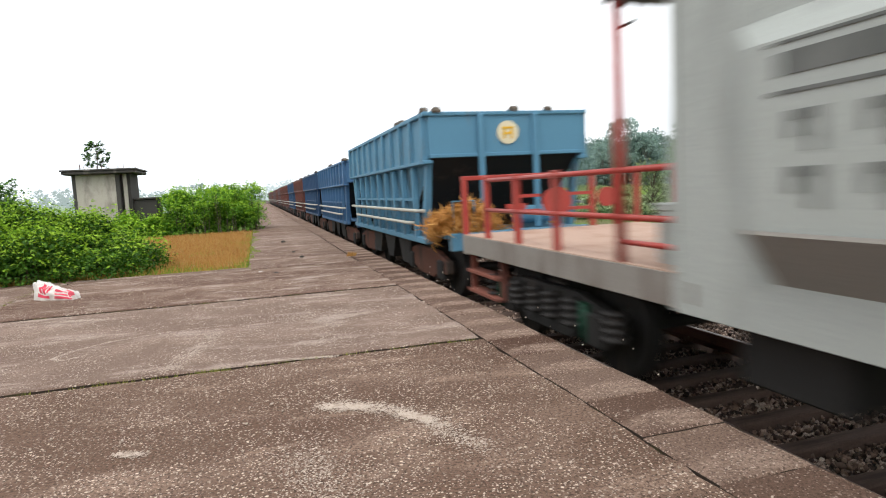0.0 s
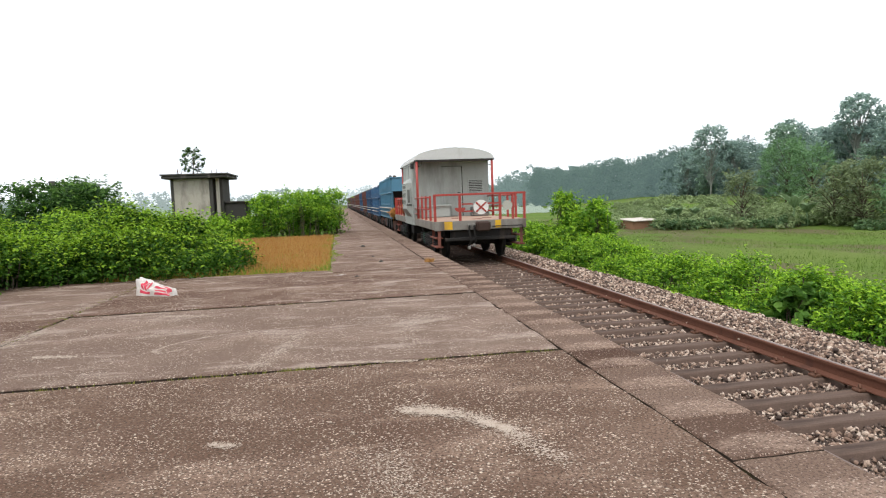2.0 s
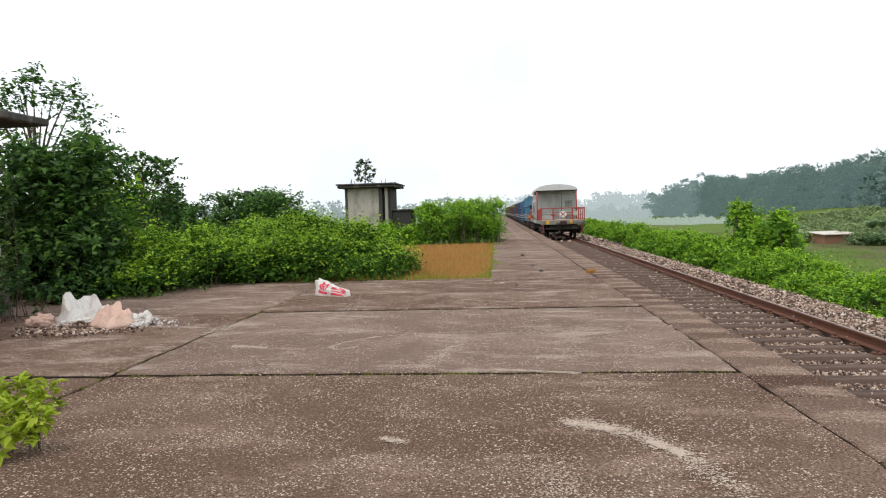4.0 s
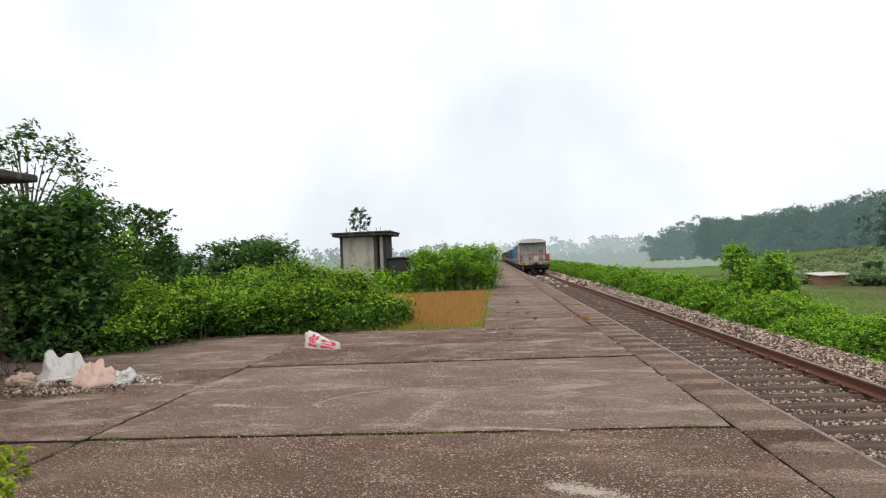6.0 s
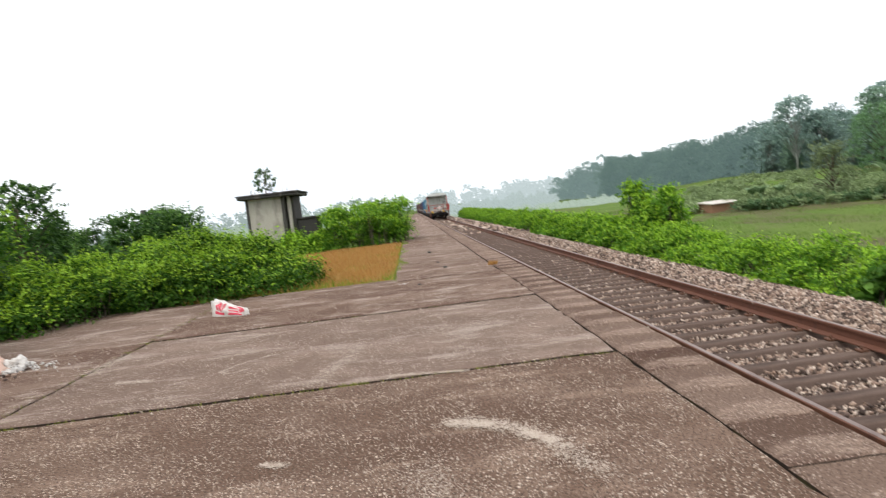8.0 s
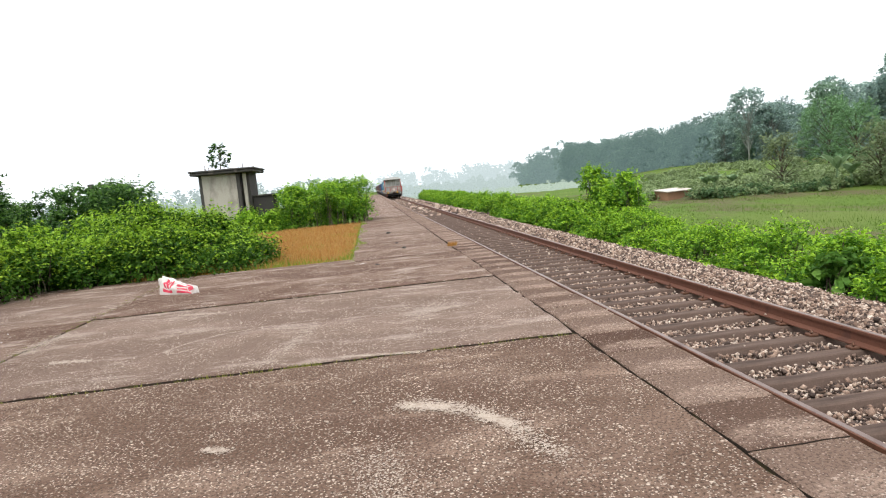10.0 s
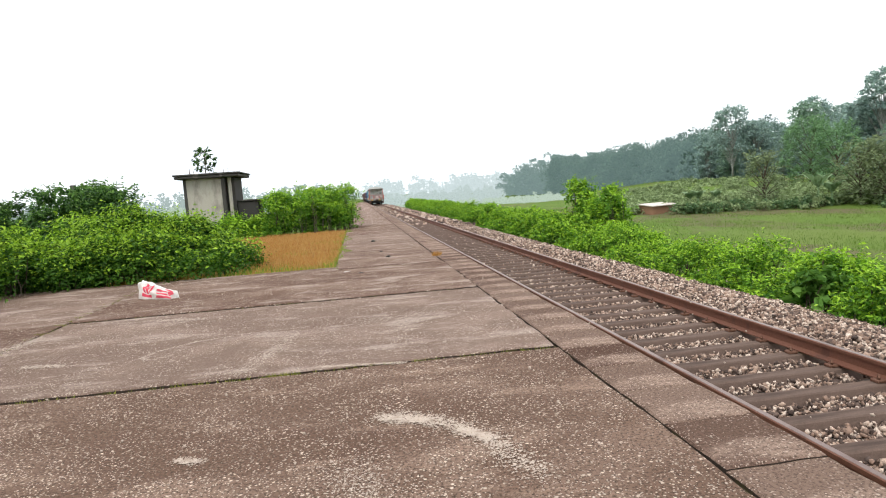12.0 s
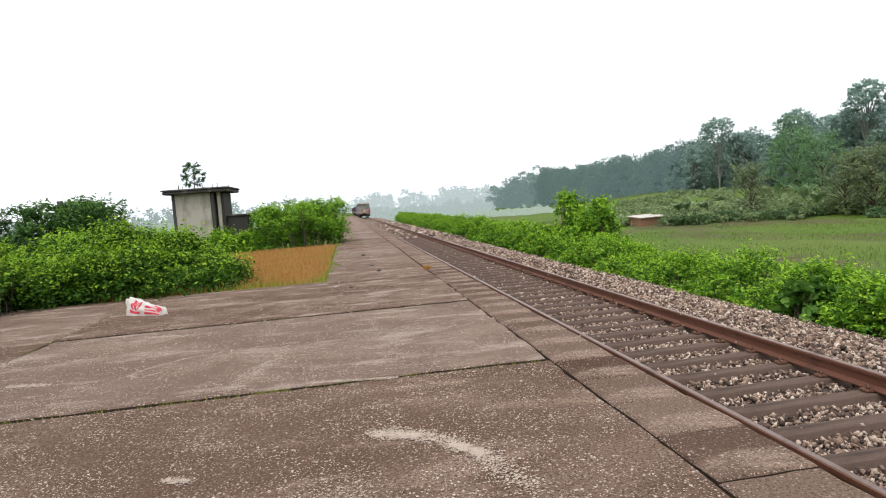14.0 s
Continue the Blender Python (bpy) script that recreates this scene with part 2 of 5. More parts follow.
def leaves(rng, centres, out, length, width):
    """Folded pointed leaves at the centres, leaning along out and drooping at random."""
    n = len(centres)
    face = unit(out + (0, 0, 0.3) + rng.normal(0, 0.55, (n, 3)))
    way = unit(np.cross(face, rng.normal(0, 1, (n, 3))) + out * 0.45 - (0, 0, 0.25))
    side = unit(np.cross(way, face))
    up = np.cross(side, way)
    s = length * rng.uniform(0.6, 1.35, (n, 1))
    w = width / length * s
    base, tip = centres - way * s * 0.5, centres + way * s * 0.5 - up * s * 0.12
    left, right = centres + side * w * 0.5 + up * w * 0.18, centres - side * w * 0.5 + up * w * 0.18
    verts = np.stack([base, left, tip, right], 1).reshape(-1, 3)
    i = np.arange(n)[:, None] * 4
    faces = np.concatenate([i + (0, 2, 1), i + (0, 3, 2)], 1).reshape(-1, 3)
    return verts, faces


def shoot_points(rng, blobs, per_area, per=8, reach=0.35):
    """Leaf places on leafy shoots that stand out of lumps (x, y, z, rx, ry, rz) and nod at their ends; also which
    leaves are pale new ones near a tip, held to the upper sides to paint in light tops and a shaded base.
    """
    places, outs, young_lit = [], [], []
    low, high = min(b[2] - b[5] for b in blobs), max(b[2] + b[5] for b in blobs)
    for x, y, z, rx, ry, rz in blobs:
        area = 4 * math.pi * ((rx * ry) ** 1.6 / 3 + (rx * rz) ** 1.6 / 3 + (ry * rz) ** 1.6 / 3) ** (1 / 1.6)
        n = max(4, int(area * per_area / per))
        d = unit(rng.normal(0, 1, (n, 3)))
        d[:, 2] = np.where(d[:, 2] < -0.55, -d[:, 2], d[:, 2])
        lump = 0.8 + 0.2 * np.sin(d @ rng.normal(0, 3.2, 3) + rng.uniform(0, 6)) + rng.normal(0, 0.08, n) - 0.35 * (rng.random(n) < 0.3) * rng.random(n)
        root = np.array([x, y, z]) + d * lump[:, None] * (rx, ry, rz)
        way = unit(d * 0.7 + (0, 0, 0.55) + rng.normal(0, 0.35, (n, 3)))
        far = reach * rng.uniform(0.5, 1.5, n) * np.where(rng.random(n) < 0.06, 1.7, 1.0)
        f = np.linspace(0.1, 1, per)[None, :] + rng.uniform(-0.06, 0.06, (n, per))
        c = root[:, None] + way[:, None] * (far[:, None] * f)[..., None]
        c[..., 2] -= 0.3 * far[:, None] * f**2
        c += rng.normal(0, 0.16 * reach, c.shape) * (1.15 - 0.6 * f)[..., None]
        places.append(c.reshape(-1, 3))
        outs.append(np.repeat(way * 0.45 + (0, 0, 0.6), per, 0))
        # pale tips kept to high, upward sides to paint lit tops over shaded bases
        fresh_lit = (f > 0.62) & (d[:, 2:] + rng.normal(0, 0.35, (n, 1)) > 0.15)
        height = (c[..., 2] - low) / (high - low)
        fresh_lit &= height > 0.45 + rng.normal(0, 0.12, (n, 1))
        young_lit.append(fresh_lit.ravel())
    return np.concatenate(places), np.concatenate(outs), np.concatenate(young_lit)


def foliage(name, rng, blobs, per_area, length, width, mat, floor=None, sprig=8, spread=0.16, fresh_lit=None):
    c, o, young_lit = shoot_points(rng, blobs, per_area, sprig, spread * 2.2)
    if floor is not None:
        keep = c[:, 2] > floor
        c, o, young_lit = c[keep], o[keep], young_lit[keep]
    me = mesh_from(name, *leaves(rng, c, o, length, width), mat)
    if fresh_lit is not None:
        me.materials.append(fresh_lit)
        me.polygons.foreach_set("material_index", np.repeat(young_lit, 2).astype(np.int32))
    return me


def stems(rng, blobs, ground, radius, mat, name="stem", per=3):
    """Thin woody stems from the ground up into the lumps."""
    bm = bmesh.new()
    for x, y, z, rx, ry, rz in blobs:
        for _ in range(per):
            a = (x + rng.uniform(-0.5, 0.5) * rx, y + rng.uniform(-0.5, 0.5) * ry, ground)
            b = (x + rng.uniform(-0.7, 0.7) * rx, y + rng.uniform(-0.7, 0.7) * ry, z + rz * 0.6)
            m = tuple((p + q) / 2 + rng.uniform(-0.1, 0.1) for p, q in zip(a, b))
            tube(bm, [a, m, b], radius, 5, 0.4)
    return mesh_of(name, bm, mat)


def bush_thing(name, m, blobs, rng, per_area, length, width, mat, label, ground=0.0, group="", category="bush", spread=0.16):
    ob = thing(name, m, label, category, group)
    new("crown", foliage("crown", rng, blobs, per_area, length, width, mat, ground, spread=spread, fresh_lit=FRESH_LIT.get(mat.name))).parent = ob
    twigs = tagged(new("stem", stems(rng, blobs, ground, 0.007 if category == "weed" else 0.015, BARK, per=1 if category == "weed" else 3)), "thin brown woody stems", kind="stuff")
    twigs.parent = ob
    return ob


def tree_thing(name, m, rng, height, crown_r, lumps, per_area, leaf, mat, label, trunk_r=0.16, clear=0.4, group="", sprig=6, spread=0.3, lump=(0.2, 0.46), bark=None):
    """A tapered trunk with limbs that end in leafy lumps."""
    ob = thing(name, m, label, "tree", group)
    bm = bmesh.new()
    bend = rng.uniform(-0.3, 0.3, 2)
    top = (bend[0], bend[1], height * 0.82)
    tube(bm, [(0, 0, -0.3), (bend[0] * 0.4, bend[1] * 0.3, height * 0.3), top], trunk_r, 7, 0.35)
    blobs = []
    for k in range(lumps):
        a, h = k * 2.4 + rng.uniform(-0.5, 0.5), clear + (1 - clear) * (k + 0.5) / lumps
        r = crown_r * (0.35 + 0.65 * math.sin(math.pi * min(0.95, (h - clear) / (1 - clear) * 0.8 + 0.15))) * rng.uniform(0.55, 0.95)
        x, y, z = r * math.cos(a), r * math.sin(a), height * h - 0.3
        s = crown_r * rng.uniform(*lump)
        blobs.append((x, y, z, s * 1.15, s * 1.15, s * 0.75))
        f = max(0.2, h - 0.28)
        p = (bend[0] * f, bend[1] * f, height * 0.82 * f)
        tube(bm, [p, ((p[0] + x) / 2, (p[1] + y) / 2, (p[2] + z) / 2 + 0.1), (x, y, z)], trunk_r * 0.4, 5, 0.3)
    part("trunk", bm, bark or BARK, ob)
    new("crown", foliage("crown", rng, blobs, per_area, leaf, leaf * 0.5, mat, sprig=sprig, spread=spread, fresh_lit=FRESH_LIT.get(mat.name))).parent = ob
    return ob


# ---- ground: one sheet to the horizon, the track bank falling to the wet field ----
def lift(x, y):
    """Height of the ground: the platform's fill, the track bank, the low field, and the scrubby slope that climbs to the woods beyond it."""
    x, y = np.asarray(x, float), np.asarray(y, float)
    z = np.interp(x, [-40, -14, -12, -8, -1.7, -1.6, 2.2, 3.4, 6.5, 9.0, 4000], [-1.2, -0.5, 0.05, 0.3, 0.3, -0.34, -0.34, -0.55, -1.3, -1.6, -1.6])
    r, turn = np.hypot(x + 4, y + 5), np.degrees(np.arctan2(x + 4, y + 5))
    slope = np.interp(r, [56, 63, 90, 110, 160, 400], [0, 0.5, 1.5, 1.9, 2.2, 2.2])
    return z + slope * np.interp(turn, [21, 27, 100, 120], [0, 1, 1, 0]) * (x > 12)


def ground_sheet():
    xs = np.unique(np.concatenate([np.linspace(-60, 130, 191), np.array([-4000, -1500, -500, -200, -100, 170, 300, 800, 4000, -1.69, -1.6])]))
    ys = np.unique(np.concatenate([np.linspace(-30, 130, 121), np.array([-4000, -1000, -200, -80, 180, 260, 400, 800, 1600, 4000])]))
    gx, gy = np.meshgrid(xs, ys)
    rng = np.random.default_rng(3)
    z = lift(gx, gy) + 0.05 * np.sin(gx * 0.7 + gy * 0.3) * (np.abs(gx) > 8) + rng.normal(0, 0.03, gx.shape) * (np.abs(gx) > 4)
    v = np.stack([gx, gy, z], -1).reshape(-1, 3)
    w = len(xs)
    i = (np.arange(len(ys) - 1)[:, None] * w + np.arange(w - 1)).ravel()
    m = material("field_and_soil", 0.95)
    big, _ = noise_of(m, 0.11, 8, 0.68, (1, 0.6, 1))
    fine, _ = noise_of(m, 3.0, 8, 0.8)
    grass = ramp(m, fine, [(0.3, (0.05, 0.09, 0.015)), (0.55, (0.1, 0.165, 0.028)), (0.75, (0.15, 0.21, 0.04))])
    grass = mix(m, ramp(m, big, [(0.46, (0, 0, 0)), (0.62, (0.7, 0.7, 0.7))]), grass, (0.13, 0.165, 0.045))
    mud, _ = noise_of(m, 0.16, 6, 0.6, (1, 0.45, 1))
    grass = mix(m, ramp(m, mud, [(0.54, (0, 0, 0)), (0.62, (0.8, 0.8, 0.8))]), grass, (0.12, 0.095, 0.06))
    paint_on(m, grass)
    bump(m, fine, 0.8, 0.05)
    return tagged(new("ground", mesh_from("ground", v, np.stack([i, i + 1, i + w + 1, i + w], 1), m, True)), "flat green grass field and track bank soil", "ground", kind="structure")


ground_sheet()

# ---- railway track ----
RAIL = [(-0.075, -0.156), (0.075, -0.156), (0.075, -0.143), (0.012, -0.122), (0.01, -0.042), (0.034, -0.034), (0.034, -0.006), (0.024, -0.001),
        (-0.024, -0.001), (-0.034, -0.006), (-0.034, -0.034), (-0.01, -0.042), (-0.012, -0.122), (-0.075, -0.143)]
for x in (-0.872, 0.872):
    rail = solid("rail", prism(bmesh.new(), [(x + a, b) for a, b in RAIL], -60, 420), RAIL_RUST, "rusty brown steel rail on sleepers", "rail", "structure")
    part("rail_head", prism(bmesh.new(), [(x - 0.024, -0.001), (x + 0.024, -0.001), (x + 0.02, 0.002), (x - 0.02, 0.002)], -60, 420), RAIL_TOP, rail, "worn shiny running surface")


def sleeper_mesh():
    bm = prism(bmesh.new(), [(-1.36, -0.3), (1.36, -0.3), (1.34, -0.172), (-1.34, -0.172)], -0.115, 0.115)
    for v in bm.verts:
        if v.co.z > -0.2:
            v.co.y *= 0.68
    bmesh.ops.bevel(bm, geom=[e for e in bm.edges if all(v.co.z > -0.2 for v in e.verts)], offset=0.012, segments=1, affect="EDGES")
    return mesh_of("sleeper", bm, SLEEPER)


def clip_mesh():
    bm = boxed(-0.05, 0.05, -0.05, 0.05, -0.172, -0.14, 0.008)
    tube(bm, [(-0.03, -0.04, -0.13), (0.0, 0.0, -0.105), (0.03, 0.04, -0.13)], 0.012, 6)
    return mesh_of("clip", bm, CLIP)


def ballast(name, rng, n, xs, ys, size, label):
    """Loose crushed stones lying in the bed, between and outside the rails."""
    x, y = rng.uniform(*xs, n), rng.uniform(*ys, n)
    z = np.interp(x, [-1.6, 1.2, 1.5, 1.9, 2.6, 3.6], [-0.229, -0.229, -0.225, -0.19, -0.32, -0.57]) + rng.normal(0, 0.011, n)
    clear = (np.abs(np.abs(x) - 0.872) > 0.09) & ~((np.abs((y + 0.148 + 0.275) % 0.5475 - 0.275) < 0.116) & (np.abs(x) < 1.38) & (rng.random(n) < 0.99))
    x, y, z = x[clear], y[clear], z[clear]
    n = len(x)
    ico = np.array([(x, y, z) for x in (-0.6, 0.6) for y in (-0.6, 0.6) for z in (-0.6, 0.6)])
    tri = np.array([(0, 1, 3), (0, 3, 2), (4, 6, 7), (4, 7, 5), (0, 4, 5), (0, 5, 1), (2, 3, 7), (2, 7, 6), (0, 2, 6), (0, 6, 4), (1, 5, 7), (1, 7, 3)])
    r = size * np.where(x < 1.3, 0.82, 1.05)[:, None, None] * rng.uniform(0.45, 1.5, (n, 1, 1)) * rng.uniform(0.6, 1.35, (n, 1, 3))
    q = np.linalg.qr(rng.normal(0, 1, (n, 3, 3)))[0]
    v = (ico[None] * r * rng.uniform(0.5, 1.35, (n, 8, 1))) @ q + np.stack([x, y, z], -1)[:, None]
    f = (tri[None] + np.arange(n)[:, None, None] * 8).reshape(-1, 3)
    return tagged(new(name, mesh_from(name, v.reshape(-1, 3), f, STONES)), label, "ballast", kind="stuff")


STONES = material("ballast_stone", 0.85)
geo = node(STONES, "ShaderNodeNewGeometry")
tint = ramp(STONES, geo.outputs["Random Per Island"], [(0.0, (0.05, 0.036, 0.032)), (0.3, (0.13, 0.09, 0.074)), (0.5, (0.3, 0.195, 0.145)), (0.72, (0.48, 0.345, 0.265)), (1.0, (0.8, 0.66, 0.55))])
grain, _ = noise_of(STONES, 70, 4)
paint_on(STONES, mix(STONES, ramp(STONES, grain, [(0.35, (0.6, 0.6, 0.6)), (0.65, (0, 0, 0))]), tint, (0.09, 0.07, 0.06)))
bump(STONES, grain, 0.4, 0.006)
rng = np.random.default_rng(11)
ballast("ballast", rng, 72000, (-1.62, 3.3), (-4, 9), 0.025, "brown and grey crushed stone ballast")
ballast("ballast", rng, 40000, (-1.62, 3.5), (9, 34), 0.032, "brown and grey crushed stone ballast")
ballast("ballast", rng, 8000, (-1.62, 3.7), (34, 130), 0.12, "brown and grey crushed stone ballast")
bed = solid("track_bed", prism(bmesh.new(), [(-1.66, -0.6), (3.9, -0.75), (2.5, -0.42), (1.9, -0.25), (1.4, -0.3), (-1.66, -0.315)], -60, 420), BALLAST_BED, "dark stony track bed under the ballast", "track bed", "structure")

# ---- platform ----
PZ = 0.48
platform = solid("platform", prism(bmesh.new(), [(-4.2, -0.5), (-1.69, -0.5), (-1.69, PZ - 0.04), (-4.2, PZ - 0.04)], -40, 150), JOINT, "long low concrete railway platform, cracked and weathered", "platform", "structure")
part("apron", boxed(-14.5, -4.2, -40, 7.38, -0.5, PZ - 0.04), JOINT, platform)
part("edge_wall", boxed(-1.72, -1.675, -40, 150, -0.5, PZ - 0.07), PLATFORM_SIDE, platform)


def slab_mesh(rng, w, d, thick=0.08, ragged=0.008, step=0.3):
    """A cast slab with slightly ragged, rounded edges; its origin is the middle of its top."""
    bm = bmesh.new()
    ring = []
    for (ax, ay), (bx, by) in zip(((-1, -1), (1, -1), (1, 1), (-1, 1)), ((1, -1), (1, 1), (-1, 1), (-1, -1))):
        n = max(1, int(math.hypot((bx - ax) * w / 2, (by - ay) * d / 2) / step))
        for k in range(n):
            f = k / n
            ring.append(((ax + (bx - ax) * f) * w / 2 + rng.uniform(-1, 1) * ragged, (ay + (by - ay) * f) * d / 2 + rng.uniform(-1, 1) * ragged))
    e = 0.012
    rows = [[bm.verts.new((x * (1 - s / w), y * (1 - s / d), z)) for x, y in ring] for s, z in ((0, -thick), (0, -e), (2 * e, 0))]
    for a, b in zip(rows, rows[1:]):
        for k in range(len(ring)):
            bm.faces.new((a[k], a[(k + 1) % len(ring)], b[(k + 1) % len(ring)], b[k]))
    for f in bm.faces:
        f.material_index = int(min(v.co.z for v in f.verts) < -0.05)
    bm.faces.new(rows[-1])
    return bm


def lay(name, me, x, y, z, rng, tilt=0.0):
    ob = new(name, me)
    ob.matrix_basis = pose(x, y, z, rng.uniform(-tilt, tilt), rng.uniform(-tilt, tilt), 0)
    ob.parent = platform
    return ob


def cast(name, w, d, ragged, step, mat):
    """A slab whose worn edges are dark with moss and dirt."""
    me = mesh_of(name, slab_mesh(srng, w, d, 0.1, ragged, step), mat)
    me.materials.append(JOINT)
    return me


srng = random.Random(8)
big_slabs = [cast("slab", 5.315, 3.375, 0.016, 0.13, mat) for mat in (CONCRETE, CONCRETE, SKIM, SKIM)]
side_slabs = [cast("slab", 5.93, 3.375, 0.018, 0.13, SKIM) for _ in range(2)]
strip_slabs = [cast("slab", 2.085, 3.415, 0.012, 0.15, SKIM) for _ in range(3)]
kerbs = [cast("coping_stone", 0.515, 0.562, 0.007, 0.12, COPING) for _ in range(6)]
for k in range(-4, 2):
    y = -0.15 + 3.45 * (k + 0.5)
    lay("slab", big_slabs[k % 2 + 2 * (k >= 0)], -4.88, y, PZ + srng.uniform(-0.004, 0.004) + 0.012 * (k > 0), srng, 0.05)
    lay("slab", side_slabs[k % 2], -10.56, y, PZ - 0.006 + srng.uniform(-0.004, 0.004), srng, 0.05)
for x, w in ((-5.77, 3.1), (-8.87, 3.05), (-11.95, 3.05)):
    lay("slab", cast("slab", w, 0.6, 0.03, 0.1, SKIM), x, 7.07, PZ - 0.004, srng, 0.05)
for k in range(2, 43):
    lay("slab", strip_slabs[k % 3], -3.26, 0.08 + 3.45 * (k + 0.5), PZ + srng.uniform(-0.005, 0.005), srng, 0.06)
for k in range(-12, 245):
    lay("coping_stone", srng.choice(kerbs), -1.935 + srng.uniform(-0.006, 0.006), -2.53 + 0.57 * (k + 0.5), PZ - 0.004 + srng.uniform(-0.005, 0.005), srng, 0.4)

# ---- sleepers ----
SLEEPER_MESH, CLIP_MESH = sleeper_mesh(), clip_mesh()
sleeper = thing("sleeper", pose(0, -0.148 - 0.5475 * 9, 0), "weathered brown-grey railway sleeper bedded in ballast", "sleeper", "sleepers of the track")
beam = new("beam", SLEEPER_MESH)
beam.parent = sleeper
for x in (-0.99, -0.75, 0.75, 0.99):
    c = new("clip", CLIP_MESH)
    c.matrix_basis, c.parent = pose(x, 0, 0), sleeper
for k in range(-8, 150):
    copy_thing(sleeper, pose(srng.uniform(-0.03, 0.03), -0.148 + 0.5475 * k, srng.uniform(-0.008, 0.004), 0, 0, srng.uniform(-0.6, 0.6)))
far = bmesh.new()
for k in range(150, 420):
    box(far, -1.35, 1.35, -0.148 + 0.5475 * k - 0.11, -0.148 + 0.5475 * k + 0.11, -0.3, -0.172)
solid("sleeper_row", far, SLEEPER, "far weathered brown-grey railway sleepers in ballast", "sleepers", "stuff")

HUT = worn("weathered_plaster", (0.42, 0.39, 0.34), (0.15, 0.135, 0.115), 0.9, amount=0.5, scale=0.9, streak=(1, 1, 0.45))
HUT_ROOF = worn("black_mottled_concrete", (0.07, 0.066, 0.062), (0.2, 0.185, 0.165), 0.95, amount=0.54)
OCHRE = worn("ochre_limewash", (0.53, 0.26, 0.028), (0.13, 0.085, 0.035), 0.85, amount=0.52, scale=2.2, streak=(1, 1, 0.5))
MAROON = worn("red_oxide_band", (0.3, 0.035, 0.035), (0.18, 0.04, 0.035), 0.8)
PLINTH = worn("mossy_plinth", (0.12, 0.12, 0.105), (0.06, 0.075, 0.04), 0.95)
PIPE = worn("grey_pipe", (0.45, 0.45, 0.43), (0.28, 0.26, 0.23), 0.6)
SOIL = worn("dry_verge_soil", (0.24, 0.14, 0.06), (0.17, 0.15, 0.05), 0.95, amount=0.5, scale=1.5, streak=(1, 1, 1))


# ---- concrete hut ----
def hut():
    """Small windowless concrete cabin with a flat roof slab and stubs of rusty rod on it."""
    h = thing("concrete_hut", pose(-9.95, 22.0, 0.2), "small grey weathered concrete hut with a flat overhanging roof", "hut")
    part("wall", boxed(-0.84, 0.66, 0, 2.0, -0.6, 2.84, 0.02), HUT, h)
    part("roof", boxed(-1.16, 1.4, -0.35, 2.4, 2.84, 2.96, 0.03), HUT_ROOF, h, "black-stained concrete roof slab")
    part("roof_lip", boxed(-1.2, 1.44, -0.4, 2.45, 2.964, 3.03, 0.015), HUT_ROOF, h)
    # side wall and annex take the darker roof concrete
    part("side_wall", boxed(0.664, 1.1, 0.3, 2.0, -0.6, 2.836, 0.02), HUT_ROOF, h, "dark side wall")
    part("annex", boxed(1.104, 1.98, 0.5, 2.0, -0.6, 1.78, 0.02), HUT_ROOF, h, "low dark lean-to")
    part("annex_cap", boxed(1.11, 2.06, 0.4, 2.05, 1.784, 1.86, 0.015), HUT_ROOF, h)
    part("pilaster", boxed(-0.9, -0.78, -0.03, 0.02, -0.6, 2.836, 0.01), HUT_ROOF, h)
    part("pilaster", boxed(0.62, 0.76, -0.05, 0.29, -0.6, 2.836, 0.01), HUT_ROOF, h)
    part("pilaster", boxed(0.86, 0.98, 0.1, 0.296, -0.6, 2.836, 0.01), HUT, h, "paler streaked concrete post")
    r = random.Random(4)
    for k in range(9):
        x, y = r.uniform(-0.95, 1.2), r.uniform(-0.2, 2.2)
        part("rod", tube(bmesh.new(), [(x, y, 2.98), (x + r.uniform(-0.04, 0.04), y, 3.1 + r.uniform(0.05, 0.16))], 0.012, 5), CLIP, h)
    return h


hut()


# ---- station building ----
def station():
    s = thing("station_building", pose(-11.6, 3.4, PZ), "yellow station building with red bands, concrete canopy and dark plinth", "building")
    part("plinth", boxed(-6, 0.12, -9, 0.06, -0.4, 0.55, 0.02), PLINTH, s)
    part("wall", boxed(-6, 0, -9, 0, 0.55, 3.5), OCHRE, s)
    part("canopy", boxed(-6.3, 0.78, -9, 0.25, 2.82, 2.93, 0.02), HUT_ROOF, s, "black-stained projecting canopy slab")
    part("band", boxed(-6.01, 0.02, -9, 0.015, 2.94, 3.12), MAROON, s)
    part("band", boxed(-6.01, 0.02, -9, 0.015, 2.2, 2.38), MAROON, s)
    part("ledge", boxed(-6.05, 0.1, -9, 0.1, 2.12, 2.2, 0.01), HUT_ROOF, s)
    part("parapet_cap", boxed(-6.1, 0.06, -9, 0.06, 3.46, 3.56, 0.01), HUT_ROOF, s)
    part("downpipe", tube(bmesh.new(), [(0.07, -0.08, 0.56), (0.07, -0.08, 2.11)], 0.045, 10), PIPE, s, "grey plastic downpipe")
    part("downpipe", tube(bmesh.new(), [(0.07, -0.08, 2.21), (0.07, -0.08, 2.82)], 0.045, 10), PIPE, s, "grey plastic downpipe")
    return s


station()

# ---- verge of dry grass ----
solid("verge", boxed(-9, -4.32, 7.4, 21, -0.4, 0.42), SOIL, "strip of dry brown soil beside the platform", "ground", "structure")


